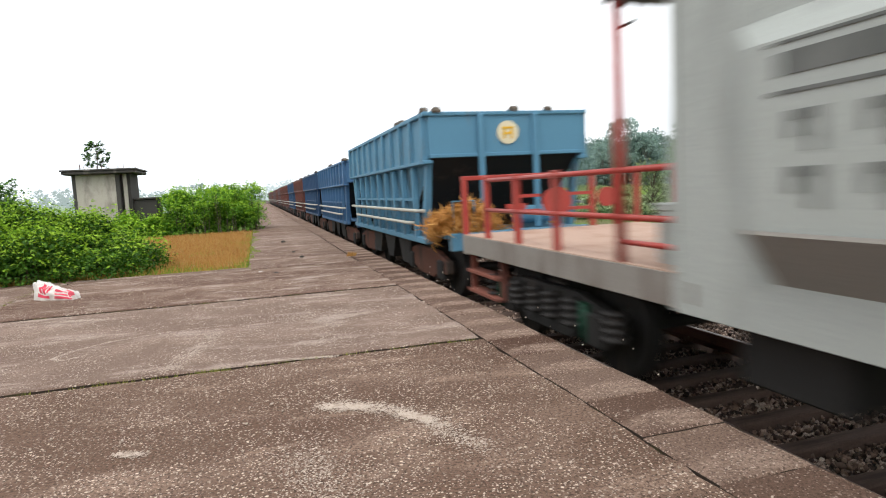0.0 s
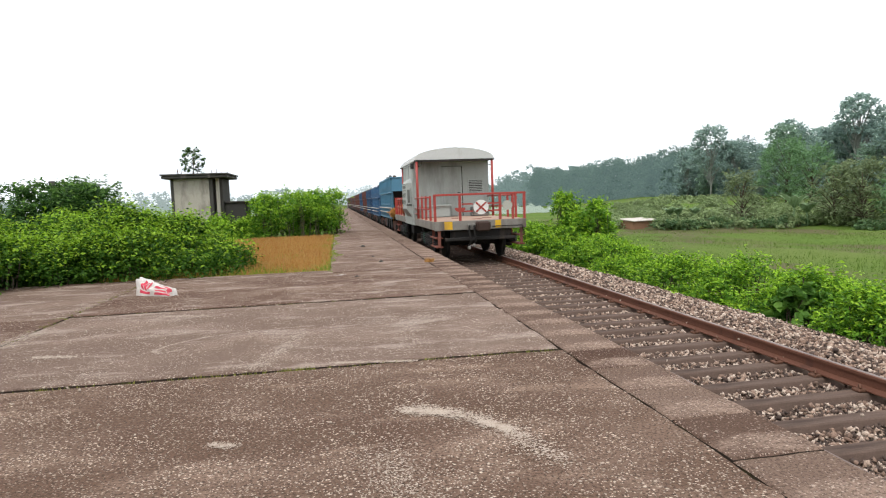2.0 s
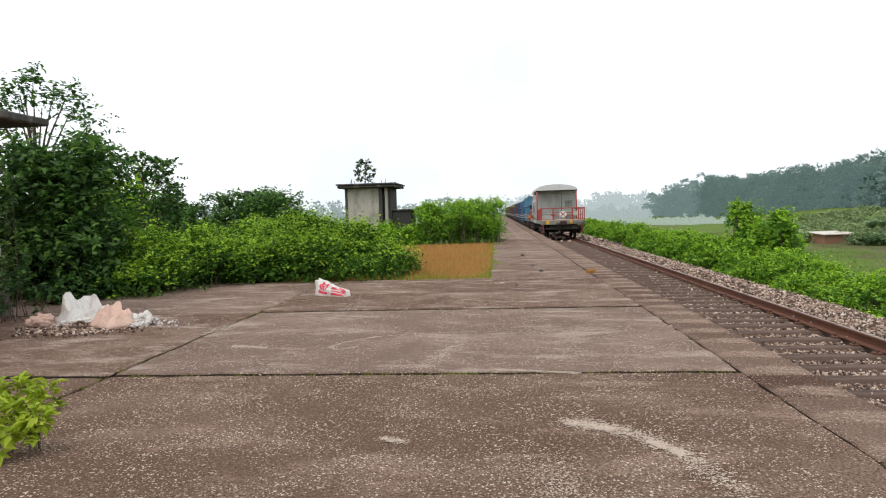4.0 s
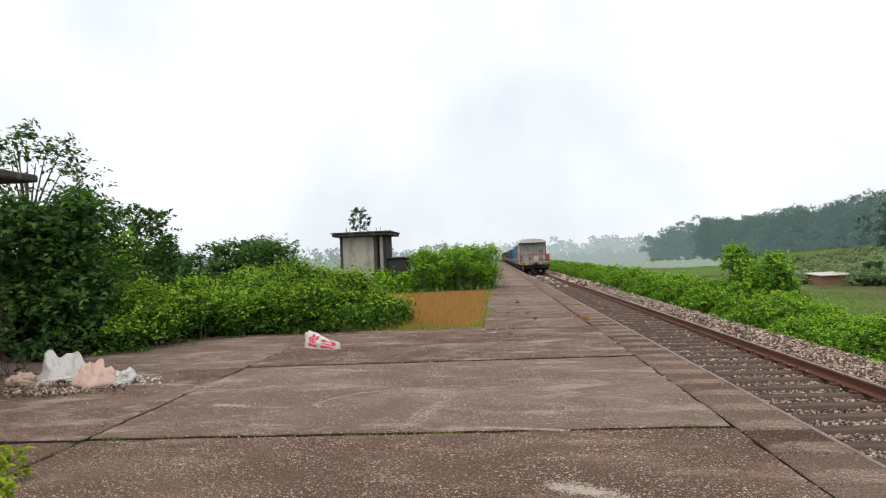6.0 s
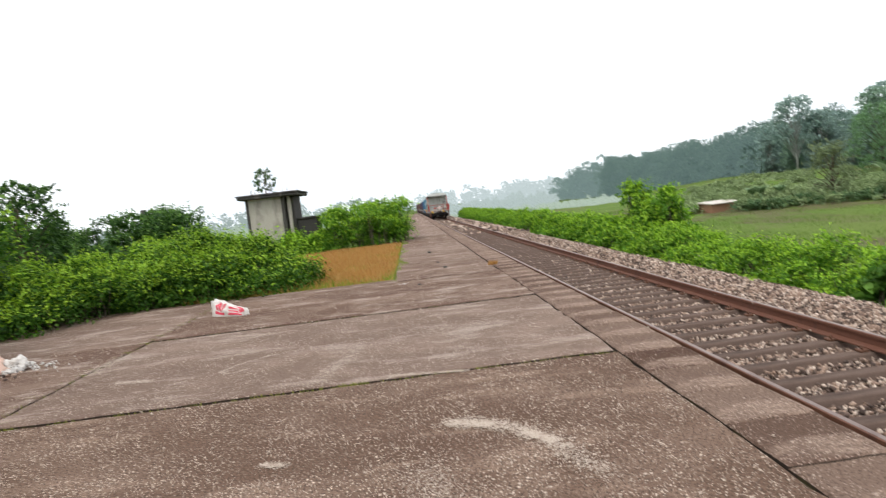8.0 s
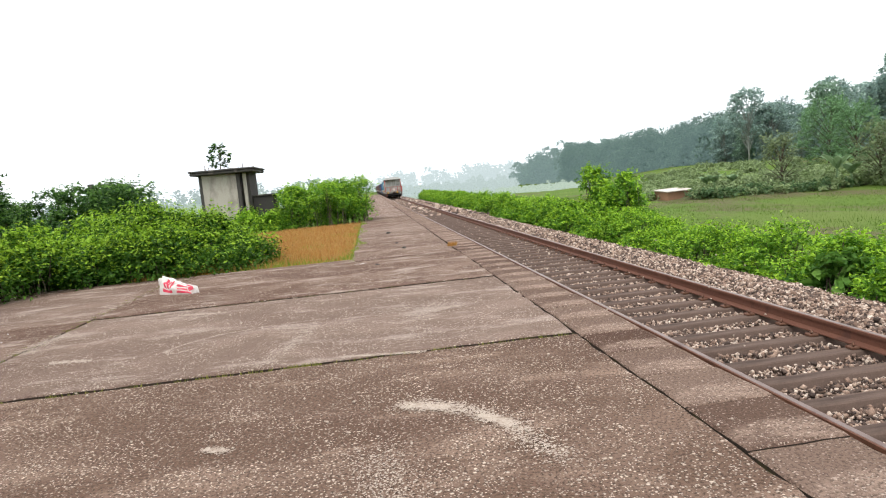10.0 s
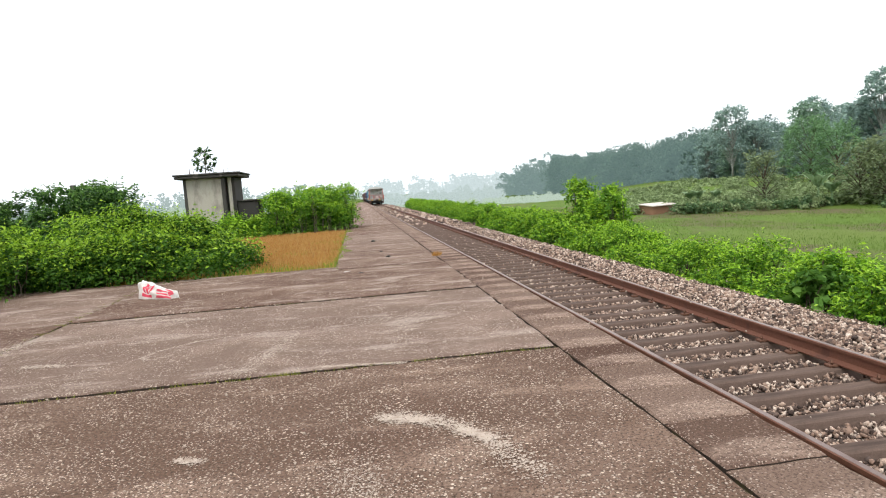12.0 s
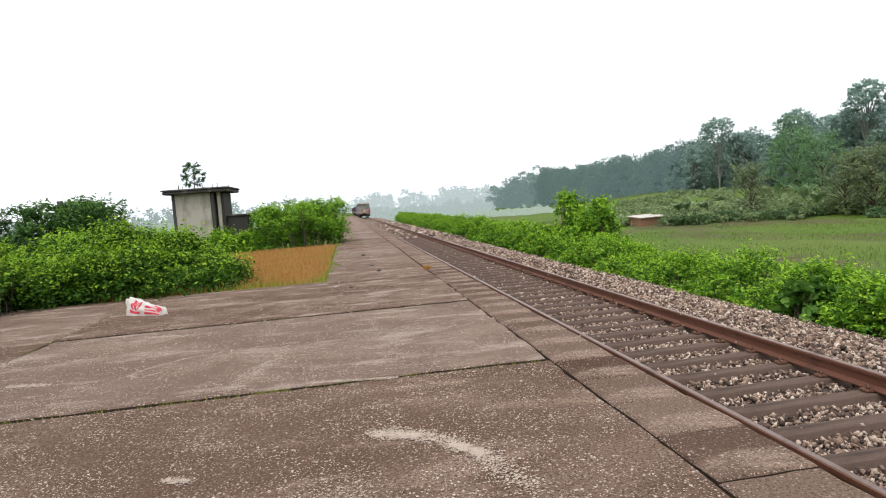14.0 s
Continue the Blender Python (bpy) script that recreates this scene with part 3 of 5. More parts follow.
def blades(rng, n, xs, ys, z, height, keep=None):
    x, y = rng.uniform(*xs, n), rng.uniform(*ys, n)
    if keep is not None:
        k = keep(x, y, rng)
        x, y = x[k], y[k]
    n = len(x)
    h = height * rng.uniform(0.4, 1.25, n)
    a = rng.uniform(0, 2 * math.pi, n)
    lean = rng.normal(0, 0.35, (n, 2)) * h[:, None]
    w = 0.006 + 0.03 * height
    v = np.stack([np.stack([x - w * np.cos(a), y - w * np.sin(a), np.full(n, z)], -1), np.stack([x + w * np.cos(a), y + w * np.sin(a), np.full(n, z)], -1),
                  np.stack([x + lean[:, 0], y + lean[:, 1], z + h], -1)], 1)
    return v.reshape(-1, 3), np.arange(3 * n).reshape(-1, 3)


DRY = leaf_material("dry_grass", (0.33, 0.15, 0.045), (0.47, 0.25, 0.07), (0.54, 0.38, 0.14), 0.3)
JOINT_MOSS = leaf_material("joint_moss", (0.1, 0.12, 0.02), (0.18, 0.19, 0.03), (0.28, 0.27, 0.06), 0.2)
LAWN = leaf_material("green_grass", (0.1, 0.18, 0.02), (0.2, 0.3, 0.03), (0.32, 0.38, 0.06), 0.3)
rng = np.random.default_rng(31)


def green_part(x, y, r):
    edge_near = np.clip((9.7 - y + 0.6 * np.sin(x * 3) - 0.5 * (x < -5.5)) / 2.2, 0, 1) + np.clip((x + 4.85) / 0.5, 0, 1) * 0.6
    patch = np.clip(1.6 * np.sin(1.7 * x + 0.6 * y + 1) * np.sin(1.1 * y - 0.9 * x) - 0.35, 0, 1)
    return r.random(len(x)) < np.clip(edge_near + 0.6 * patch, 0.12, 1)


def dry_part(x, y, r):
    return ~green_part(x, y, r) | (r.random(len(x)) < 0.15)


tagged(new("dry_grass", mesh_from("dry_grass", *blades(rng, 60000, (-8.6, -4.34), (7.4, 20.9), 0.41, 0.15, dry_part), DRY)), "short dry orange-brown grass beside the platform", "grass", kind="stuff")
tagged(new("green_grass", mesh_from("green_grass", *blades(rng, 30000, (-8.6, -4.3), (7.36, 20.9), 0.41, 0.1, green_part), LAWN)), "short yellow-green grass at the platform edge", "grass", kind="stuff")


def edge_part(x, y, r):
    return (x < -4.22 + 0.12 * np.sin(y * 1.3) + 0.08 * np.sin(y * 4.1 + 1)) & (r.random(len(x)) < 0.6 + 0.4 * np.sin(y * 2.3))


tagged(new("edge_grass", mesh_from("edge_grass", *blades(rng, 5000, (-4.36, -4.0), (6.97, 24), PZ - 0.01, 0.05, edge_part), LAWN)), "yellow-green grass creeping over the platform edge", "grass", kind="stuff")

# ---- bushes ----
rng = np.random.default_rng(21)


def lumps(rng, n, xs, ys, zs, rs):
    return [(rng.uniform(*xs), rng.uniform(*ys), rng.uniform(*zs), (r := rng.uniform(*rs)) * 1.1, r * 1.1, r * 0.9) for _ in range(n)]


def mound(rng, n, rx, ry, h, rs=(0.26, 0.5), base=0.15):
    """Lumps heaped to a rounded, uneven mound."""
    out = []
    for _ in range(n):
        a, q = rng.uniform(0, 2 * math.pi), math.sqrt(rng.uniform(0, 1))
        r = rng.uniform(*rs)
        z = base + max(0.0, h * (1 - q**3.5) - r) * rng.uniform(0.35, 1.0)
        out.append((q * rx * math.cos(a), q * ry * math.sin(a), z, r * 1.1, r * 1.1, r * 0.85))
    return out


bush_thing("bush", pose(-8.55, 9.1, 0.3), mound(rng, 64, 2.4, 1.9, 1.42), rng, 640, 0.072, 0.04, LEAF_BUSH, "dense green broadleaf bush at the platform edge")
bush_thing("bush", pose(-11.3, 7.6, 0.3), mound(rng, 54, 2.3, 2.0, 1.25), rng, 580, 0.074, 0.042, LEAF_BUSH, "dense green broadleaf bush at the platform edge")
bush_thing("bush", pose(-10.6, 12.5, 0.1), mound(rng, 30, 2.6, 1.8, 1.6, (0.3, 0.55)), rng, 220, 0.12, 0.06, LEAF_BUSH, "green bush behind the platform edge")
bush_thing("bush", pose(-6.0, 22.9, 0.2), lumps(rng, 50, (-1.45, 1.85), (-1.9, 2.4), (0.2, 1.7), (0.3, 0.5)) + lumps(rng, 12, (-2.3, -1.4), (-1.9, 0.5), (0.1, 0.8), (0.3, 0.45)), rng, 330, 0.11, 0.05, LEAF_HEDGE, "tall bright green bush beside the dry grass")
bush_thing("bush", pose(-8.7, 21.4, 0.2), mound(rng, 20, 1.5, 0.9, 1.1, (0.25, 0.45), 0.15), rng, 240, 0.14, 0.06, LEAF_HEDGE, "low bright green bush at the foot of the hut")
bush_thing("bush", pose(-13.5, 17, 0.0), lumps(rng, 18, (-3, 3), (-3, 3), (0.2, 1.0), (0.6, 0.95)), rng, 130, 0.15, 0.07, LEAF_BUSH, "wide green bush in front of the hut")
bush_thing("bush", pose(-11.4, 20.2, 0.1), lumps(rng, 10, (-2, 1.6), (-0.8, 1.2), (0.2, 0.75), (0.4, 0.6)), rng, 150, 0.15, 0.065, LEAF_HEDGE, "bright green bush at the foot of the hut")
tree_thing("tree", pose(-12.9, 6.4, 0.2), rng, 3.25, 1.2, 30, 200, 0.16, LEAF_DARK, "dark leafy small tree beside the station building", 0.07, 0.05, spread=0.18)
bush_thing("bush", pose(-12.3, 5.5, 0.3), mound(rng, 26, 1.0, 0.9, 1.5, (0.22, 0.4)), rng, 240, 0.14, 0.07, LEAF_DARK, "dark broadleaf bush beside the station building")
tree_thing("tree", pose(-14.4, 8.0, 0.0), rng, 5.2, 1.75, 40, 85, 0.13, LEAF_DARK, "thin open-crowned tree over the station building", 0.08, 0.45, sprig=9, spread=0.17, lump=(0.09, 0.19))
tree_thing("tree", pose(-14.6, 10.4, 0.0), rng, 2.9, 1.2, 18, 120, 0.14, LEAF_BUSH, "rounded green tree behind the bushes", 0.09, 0.15, spread=0.2)
tree_thing("tree", pose(-15.6, 14.0, 0.0), rng, 4.1, 1.5, 40, 130, 0.15, LEAF_DARK, "open green tree behind the bushes", 0.09, 0.2, sprig=9, spread=0.13, lump=(0.14, 0.26))
tree_thing("tree", pose(-22.2, 42, -0.5), rng, 4.3, 2.3, 20, 50, 0.26, LEAF_DARK, "rounded dark green tree beyond the bushes", 0.2, 0.2)
tree_thing("tree", pose(-29.5, 41, -0.6), rng, 3.8, 2.8, 16, 45, 0.26, LEAF_DARK, "low dark green tree beyond the bushes", 0.2, 0.15)
tree_thing("tree", pose(-36, 44, -0.6), rng, 4.6, 3.0, 16, 45, 0.26, LEAF_DARK, "low dark green tree beyond the bushes", 0.2, 0.15)
bush_thing("bush", pose(-25, 36, -0.4), lumps(rng, 64, (-13, 7), (-1.5, 1.5), (0.3, 3.1), (0.7, 1.2)), rng, 44, 0.24, 0.12, LEAF_DARK, "long dark green thicket beyond the bushes", spread=0.25)
tree_thing("sapling", pose(-10.05, 22.6, 3.22), rng, 1.35, 0.52, 18, 270, 0.12, LEAF_DARK, "small sapling rooted on the hut roof", 0.02, 0.3, sprig=8, spread=0.06, lump=(0.14, 0.26))
WEED = leaf_material("yellow_weed_leaf", (0.16, 0.25, 0.015), (0.34, 0.44, 0.03), (0.5, 0.56, 0.07))
bush_thing("weed", pose(-7.55, -1.42, PZ - 0.02), lumps(rng, 9, (-0.2, 0.2), (-0.16, 0.2), (0.03, 0.17), (0.06, 0.11)), rng, 420, 0.1, 0.034, WEED, "yellow-green weed growing from a slab joint", category="weed", spread=0.05)
bush_thing("weed", pose(-6.95, -1.9, PZ - 0.02), lumps(rng, 8, (-0.12, 0.12), (-0.12, 0.12), (0.03, 0.26), (0.05, 0.1)), rng, 420, 0.09, 0.034, WEED, "yellow-green weed growing from a slab joint", category="weed", spread=0.05)
bush_thing("weed", pose(-11.15, 3.05, PZ - 0.03), lumps(rng, 16, (-0.3, 0.3), (-0.45, 0.45), (0.1, 1.7), (0.1, 0.2)), rng, 130, 0.1, 0.045, LEAF_DARK, "thin dark weed standing at the foot of the yellow wall", category="weed", spread=0.1)

LEAF_BROAD = leaf_material("broad_leaf", (0.05, 0.13, 0.02), (0.1, 0.22, 0.035), (0.16, 0.3, 0.05))
HEDGE_LABEL = "bright green leafy bush along the track"
hr = random.Random(5)
for k in range(9):
    y = -4.4 + 2.3 * k
    bush_thing("hedge_bush", pose(4.35 + 0.02 * max(0, y), y, -1.15 + hr.uniform(-0.08, 0.08) + 0.018 * max(0, y)), mound(rng, 22, 1.45, 1.6, 1.42 if k < 4 else 1.1, (0.22, 0.42), 0.2), rng, 420, 0.08, 0.04, LEAF_HEDGE,
               HEDGE_LABEL, group="bushes along the track", spread=0.11)
hedge_kinds = [bush_thing("hedge_bush", pose(4.7 + 0.1 * k, 16.3 + 2.3 * k, -1.05), mound(rng, 20, 1.5, 1.6, 1.5, (0.3, 0.5), 0.2), rng, 150, 0.13, 0.06, LEAF_HEDGE, HEDGE_LABEL, group="bushes along the track", spread=0.13) for k in range(4)]
for k in range(4, 46):
    y = 16.3 + 2.3 * k
    copy_thing(hedge_kinds[k % 4], pose(4.45 + 0.02 * y + hr.uniform(-0.15, 0.3), y, -1.02 + hr.uniform(-0.15, 0.12) + min(0.15, y * 0.002), 0, 0, hr.choice((0, 180)) + hr.uniform(-20, 20)))
bush_thing("broad_leaf_plant", pose(3.75, 4.3, -0.75), lumps(rng, 4, (-0.3, 0.3), (-0.4, 0.4), (0.25, 0.5), (0.22, 0.32)), rng, 60, 0.26, 0.15, LEAF_BROAD, "broad-leaved green plant among the trackside bushes", category="plant", spread=0.1)
crest = [(dy, float(np.interp(dy, [-1.35, -0.95, -0.4, 0.2, 1.2, 2.0, 2.9, 3.4], [2.2, 2.85, 2.4, 1.85, 1.6, 2.4, 3.15, 2.1]))) for dy in np.linspace(-1.35, 3.4, 23)]
shrub = []
for dy, top in crest:
    for f in (0.18, 0.5, 0.86):
        q = rng.uniform(0.24, 0.36)
        shrub.append((rng.uniform(-0.5, 0.5), dy + rng.uniform(-0.2, 0.2), top * f - 0.2 * (f > 0.8), q, q * 1.1, q))
bush_thing("tall_shrub", pose(6.1, 18.6, -0.9), shrub, rng, 210, 0.14, 0.07, LEAF_HEDGE, "tall bright green shrub with two peaks above the trackside bushes", spread=0.15)

# ---- woods beyond the field ----
def out_there(turn, r):
    """A place r metres out from the platform's middle, turn degrees to the right of the track."""
    return -4 + r * math.sin(radians(turn)), -5 + r * math.cos(radians(turn))


WOODS = [(13.5, 225, 4.6), (15.5, 212, 7.8), (17.5, 200, 9.6), (22, 180, 9.2), (26, 160, 9.6), (29, 148, 9.2), (32, 135, 10.4), (35, 125, 10.0), (38, 115, 10.6), (41, 105, 10.6), (44, 96, 10.4), (50, 88, 10.6), (62, 80, 11.0)]


def woods_edge(turn):
    return tuple(float(np.interp(turn, [w[0] for w in WOODS], [w[i] for w in WOODS])) for i in (1, 2))


WOOD_LABEL = "tall woodland tree beyond the field, its leaves paled for haze"
wood_kinds = []
for k in range(7):
    x, y = out_there(31 + 3.6 * k, woods_edge(31 + 3.6 * k)[0])
    wood_kinds.append(tree_thing("woodland_tree", pose(x, y, float(lift(x, y)) - 0.3), rng, 9.4 + k % 3, 2.7 + 0.2 * (k % 4), 44, 17, 0.48, LEAF_WOOD_GREEN_HAZED if k in (2, 5) else LEAF_WOOD_HAZED, WOOD_LABEL, 0.17, 0.06 + 0.05 * (k % 2), "woods beyond the field", spread=0.3, lump=(0.15, 0.34), bark=HAZED_BARK))
for row, (back, share) in enumerate(((0, 0.72), (7, 0.86), (14, 1.0), (24, 1.02))):
    turn = 28.0 + 0.4 * row
    while turn < 62:
        r, top = woods_edge(turn)
        x, y = out_there(turn, r + back + hr.uniform(-2.5, 2.5))
        ground = float(lift(x, y))
        k = hr.randrange(7)
        s = max(0.4, (top * share * hr.uniform(0.8, 1.08) * (r + back * 0.6) / r - ground) / (9.4 + k % 3))
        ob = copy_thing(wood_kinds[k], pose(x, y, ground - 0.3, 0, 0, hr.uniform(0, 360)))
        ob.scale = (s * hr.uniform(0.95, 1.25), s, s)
        turn += math.degrees(hr.uniform(3.2, 5.0) / r)
for turn, r, h, w, clear in ((32.8, 126, 13.0, 3.6, 0.42), (43.2, 100, 13.6, 3.4, 0.62), (38.6, 118, 12.4, 2.4, 0.6), (48.5, 92, 13.0, 3.2, 0.55)):
    x, y = out_there(turn, r)
    tree_thing("tall_woodland_tree", pose(x, y, float(lift(x, y)) - 0.3), rng, h, w, 30, 24, 0.4, LEAF_WOOD_HAZED, "tall open-crowned tree standing above the woods", 0.2, clear, "woods beyond the field", spread=0.26, lump=(0.14, 0.28), bark=HAZED_BARK)
FIELD_TREE = leaf_material("field_tree_leaf", (0.14, 0.18, 0.1), (0.2, 0.255, 0.13), (0.27, 0.33, 0.16), 0.4)
FIELD_GREEN = leaf_material("field_tree_green_leaf", (0.12, 0.22, 0.11), (0.18, 0.32, 0.15), (0.24, 0.4, 0.18), 0.4)
for turn, r, h, w, mat, label in ((35.2, 60, 4.7, 1.5, FIELD_TREE, "thin olive tree at the edge of the field"), (38.4, 84, 7.6, 3.0, FIELD_GREEN, "spreading bright green tree before the woods"), (40.2, 80, 6.8, 2.6, FIELD_GREEN, "spreading bright green tree before the woods"),
                              (41.8, 60, 5.0, 2.1, FIELD_TREE, "bushy olive tree at the edge of the field"), (43.6, 58, 5.2, 2.2, FIELD_TREE, "bushy olive tree at the edge of the field"), (46.5, 57, 4.2, 2.3, FIELD_GREEN, "bushy green tree at the edge of the field")):
    x, y = out_there(turn, r)
    tree_thing("field_tree", pose(x, y, float(lift(x, y)) - 0.1), rng, h, w, 32, 34, 0.24, mat, label, 0.12, 0.1, spread=0.24, lump=(0.16, 0.32))
FIELD_GRASS = leaf_material("field_grass", (0.07, 0.12, 0.022), (0.115, 0.19, 0.03), (0.17, 0.25, 0.05), 0.3)
tagged(new("field_grass", mesh_from("field_grass", *blades(rng, 80000, (7.5, 46), (6, 75), -1.62, 0.17), FIELD_GRASS)), "uneven tall green grass of the field", "grass", kind="stuff")
SCRUB = leaf_material("scrub_leaf", (0.19, 0.255, 0.12), (0.27, 0.35, 0.165), (0.33, 0.41, 0.19))
SCRUB_DARK = leaf_material("dark_scrub_leaf", (0.075, 0.14, 0.07), (0.12, 0.21, 0.09), (0.18, 0.28, 0.11))
scrub_kinds = []
for k in range(5):
    x, y = out_there(25 + 4 * k, 60 + 3 * k)
    scrub_kinds.append(bush_thing("scrub", pose(x, y, float(lift(x, y)) - 0.15), lumps(rng, 12, (-2.6, 2.6), (-1.6, 1.6), (0.0, 0.35), (0.35, 0.7)), rng, 30, 0.3, 0.15, SCRUB, "low olive scrub on the slope below the woods", group="scrub on the slope", spread=0.22))
for k in range(64):
    turn, r = hr.uniform(23.5, 50), 58 + 54 * hr.random() ** 1.3
    x, y = out_there(turn, r)
    copy_thing(scrub_kinds[k % 5], pose(x, y, float(lift(x, y)) - 0.2, 0, 0, hr.uniform(0, 360)))
for turn, r in ((29.3, 57.5), (31.0, 57), (32.6, 57.5), (34.0, 58), (37.0, 57), (39.0, 58), (44.6, 55)):
    x, y = out_there(turn, r)
    bush_thing("field_bush", pose(x, y, float(lift(x, y)) - 0.1), lumps(rng, 9, (-1.1, 1.1), (-0.7, 0.7), (0.1, 0.5), (0.3, 0.5)), rng, 60, 0.2, 0.1, SCRUB_DARK, "dark green bush along the far edge of the field", group="bushes at the field edge", spread=0.16)


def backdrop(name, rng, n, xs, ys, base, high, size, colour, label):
    """Far woods in one plain tone, their haze painted as emission."""
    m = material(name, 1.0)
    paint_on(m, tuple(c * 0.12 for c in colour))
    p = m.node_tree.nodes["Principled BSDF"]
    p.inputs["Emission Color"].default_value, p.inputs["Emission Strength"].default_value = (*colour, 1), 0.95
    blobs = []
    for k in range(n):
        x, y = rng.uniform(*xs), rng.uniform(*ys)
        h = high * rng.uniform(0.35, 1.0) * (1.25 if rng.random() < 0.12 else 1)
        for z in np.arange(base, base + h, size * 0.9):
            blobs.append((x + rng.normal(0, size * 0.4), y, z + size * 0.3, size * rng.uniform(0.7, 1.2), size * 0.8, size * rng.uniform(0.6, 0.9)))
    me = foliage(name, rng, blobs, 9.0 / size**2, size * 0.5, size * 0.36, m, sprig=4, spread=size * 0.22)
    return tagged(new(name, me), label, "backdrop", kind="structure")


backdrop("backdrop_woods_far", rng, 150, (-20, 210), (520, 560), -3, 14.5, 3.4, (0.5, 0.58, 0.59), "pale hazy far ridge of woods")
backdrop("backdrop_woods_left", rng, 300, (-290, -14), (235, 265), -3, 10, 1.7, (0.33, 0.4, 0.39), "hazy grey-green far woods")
# low glowing belts added to cover the clear far ground with painted haze
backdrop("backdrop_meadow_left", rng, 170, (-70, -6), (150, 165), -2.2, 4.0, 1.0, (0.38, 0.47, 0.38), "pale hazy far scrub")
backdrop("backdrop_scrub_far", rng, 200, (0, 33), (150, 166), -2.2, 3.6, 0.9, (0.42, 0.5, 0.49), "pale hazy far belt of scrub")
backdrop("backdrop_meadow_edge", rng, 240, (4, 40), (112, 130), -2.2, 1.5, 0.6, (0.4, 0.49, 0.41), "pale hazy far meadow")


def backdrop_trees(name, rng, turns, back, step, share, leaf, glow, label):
    """A far rank of rounded trees; an emission tone paints in the haze that greys them."""
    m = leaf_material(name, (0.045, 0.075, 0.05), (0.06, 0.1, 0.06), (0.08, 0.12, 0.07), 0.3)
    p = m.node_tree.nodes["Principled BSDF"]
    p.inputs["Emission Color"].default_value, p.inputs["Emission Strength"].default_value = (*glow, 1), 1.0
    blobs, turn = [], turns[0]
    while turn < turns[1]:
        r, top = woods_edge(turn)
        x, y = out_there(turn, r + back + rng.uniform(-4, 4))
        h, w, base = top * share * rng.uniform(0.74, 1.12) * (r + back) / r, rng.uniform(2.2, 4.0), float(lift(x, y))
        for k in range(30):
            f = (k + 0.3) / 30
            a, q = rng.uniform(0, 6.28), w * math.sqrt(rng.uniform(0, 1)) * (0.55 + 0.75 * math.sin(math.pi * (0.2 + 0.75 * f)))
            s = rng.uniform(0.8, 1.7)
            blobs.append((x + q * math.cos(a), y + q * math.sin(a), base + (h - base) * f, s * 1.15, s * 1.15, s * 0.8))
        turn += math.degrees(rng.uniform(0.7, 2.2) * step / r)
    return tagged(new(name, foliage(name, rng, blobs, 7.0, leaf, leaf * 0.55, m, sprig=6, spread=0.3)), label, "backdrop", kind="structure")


# last colour of each rank is its painted haze, paler with distance
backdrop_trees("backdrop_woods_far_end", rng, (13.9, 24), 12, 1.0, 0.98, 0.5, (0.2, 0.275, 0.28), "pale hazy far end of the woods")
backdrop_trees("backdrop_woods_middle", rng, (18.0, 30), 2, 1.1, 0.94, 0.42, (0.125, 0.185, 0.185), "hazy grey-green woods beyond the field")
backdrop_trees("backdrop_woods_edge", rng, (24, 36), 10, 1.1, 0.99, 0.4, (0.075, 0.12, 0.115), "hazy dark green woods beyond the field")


def banana(m, rng, h, label, wide=0.24, long=0.68):
    ob = thing("banana_plant", m, label, "plant")
    part("stem", tube(bmesh.new(), [(0, 0, -0.2), (0.05, 0, h * 0.4), (0, 0, h * 0.75)], 0.1, 7, 0.6), LEAF_PALM, ob)
    for k in range(8):
        a, l = k * 2.4 + rng.uniform(-0.3, 0.3), h * long * rng.uniform(0.8, 1.2)
        bm = bmesh.new()
        rows = []
        for i in range(6):
            f = i / 5
            r, z, w = l * f * 0.62, h * 0.7 + l * (1.15 * f - 0.62 * f * f), wide * math.sin(math.pi * min(0.98, f * 0.9 + 0.08))
            c = Vector((r * math.cos(a), r * math.sin(a), z))
            s = Vector((-math.sin(a), math.cos(a), 0)) * w
            rows.append((bm.verts.new(c - s - Vector((0, 0, w * 0.3))), bm.verts.new(c), bm.verts.new(c + s - Vector((0, 0, w * 0.3)))))
        for p, q in zip(rows, rows[1:]):
            bm.faces.new((p[0], p[1], q[1], q[0]))
            bm.faces.new((p[1], p[2], q[2], q[1]))
        part("leaf", bm, LEAF_PALM, ob)
    return ob


for turn, r, h in ((39.0, 57, 2.3), (39.9, 58, 1.6), (30.2, 60, 1.4), (29.6, 61, 1.2), (31.6, 62, 1.1)):
    x, y = out_there(turn, r)
    banana(pose(x, y, float(lift(x, y))), rng, h, "pale green banana plant at the field edge", 0.3, 0.85)

shed = thing("field_shed", pose(22.8, 47.8, -1.68, 0, 0, 12), "low mud-brick shed with a pale sheet roof in the field", "shed")
part("wall", boxed(-1.25, 1.25, -0.9, 0.9, -0.2, 0.95, 0.02), worn("mud_brick", (0.28, 0.16, 0.1), (0.2, 0.13, 0.09), 0.95), shed)
part("roof", boxed(-1.45, 1.45, -1.1, 1.1, 0.95, 1.04, 0.02, pose(0, 0, 0, 4, 0, 0)), worn("pale_sheet", (0.55, 0.5, 0.45), (0.4, 0.3, 0.24), 0.6), shed)
post = thing("signal_post", pose(-31.0, 60, -1.0), "thin dark post with an oval board far off", "post")
part("pole", tube(bmesh.new(), [(0, 0, -0.3), (0, 0, 5.0)], 0.07, 8), HUT_ROOF, post)
part("board", boxed(-0.3, 0.3, -0.06, 0.06, 4.6, 5.9, 0.05), HUT_ROOF, post)

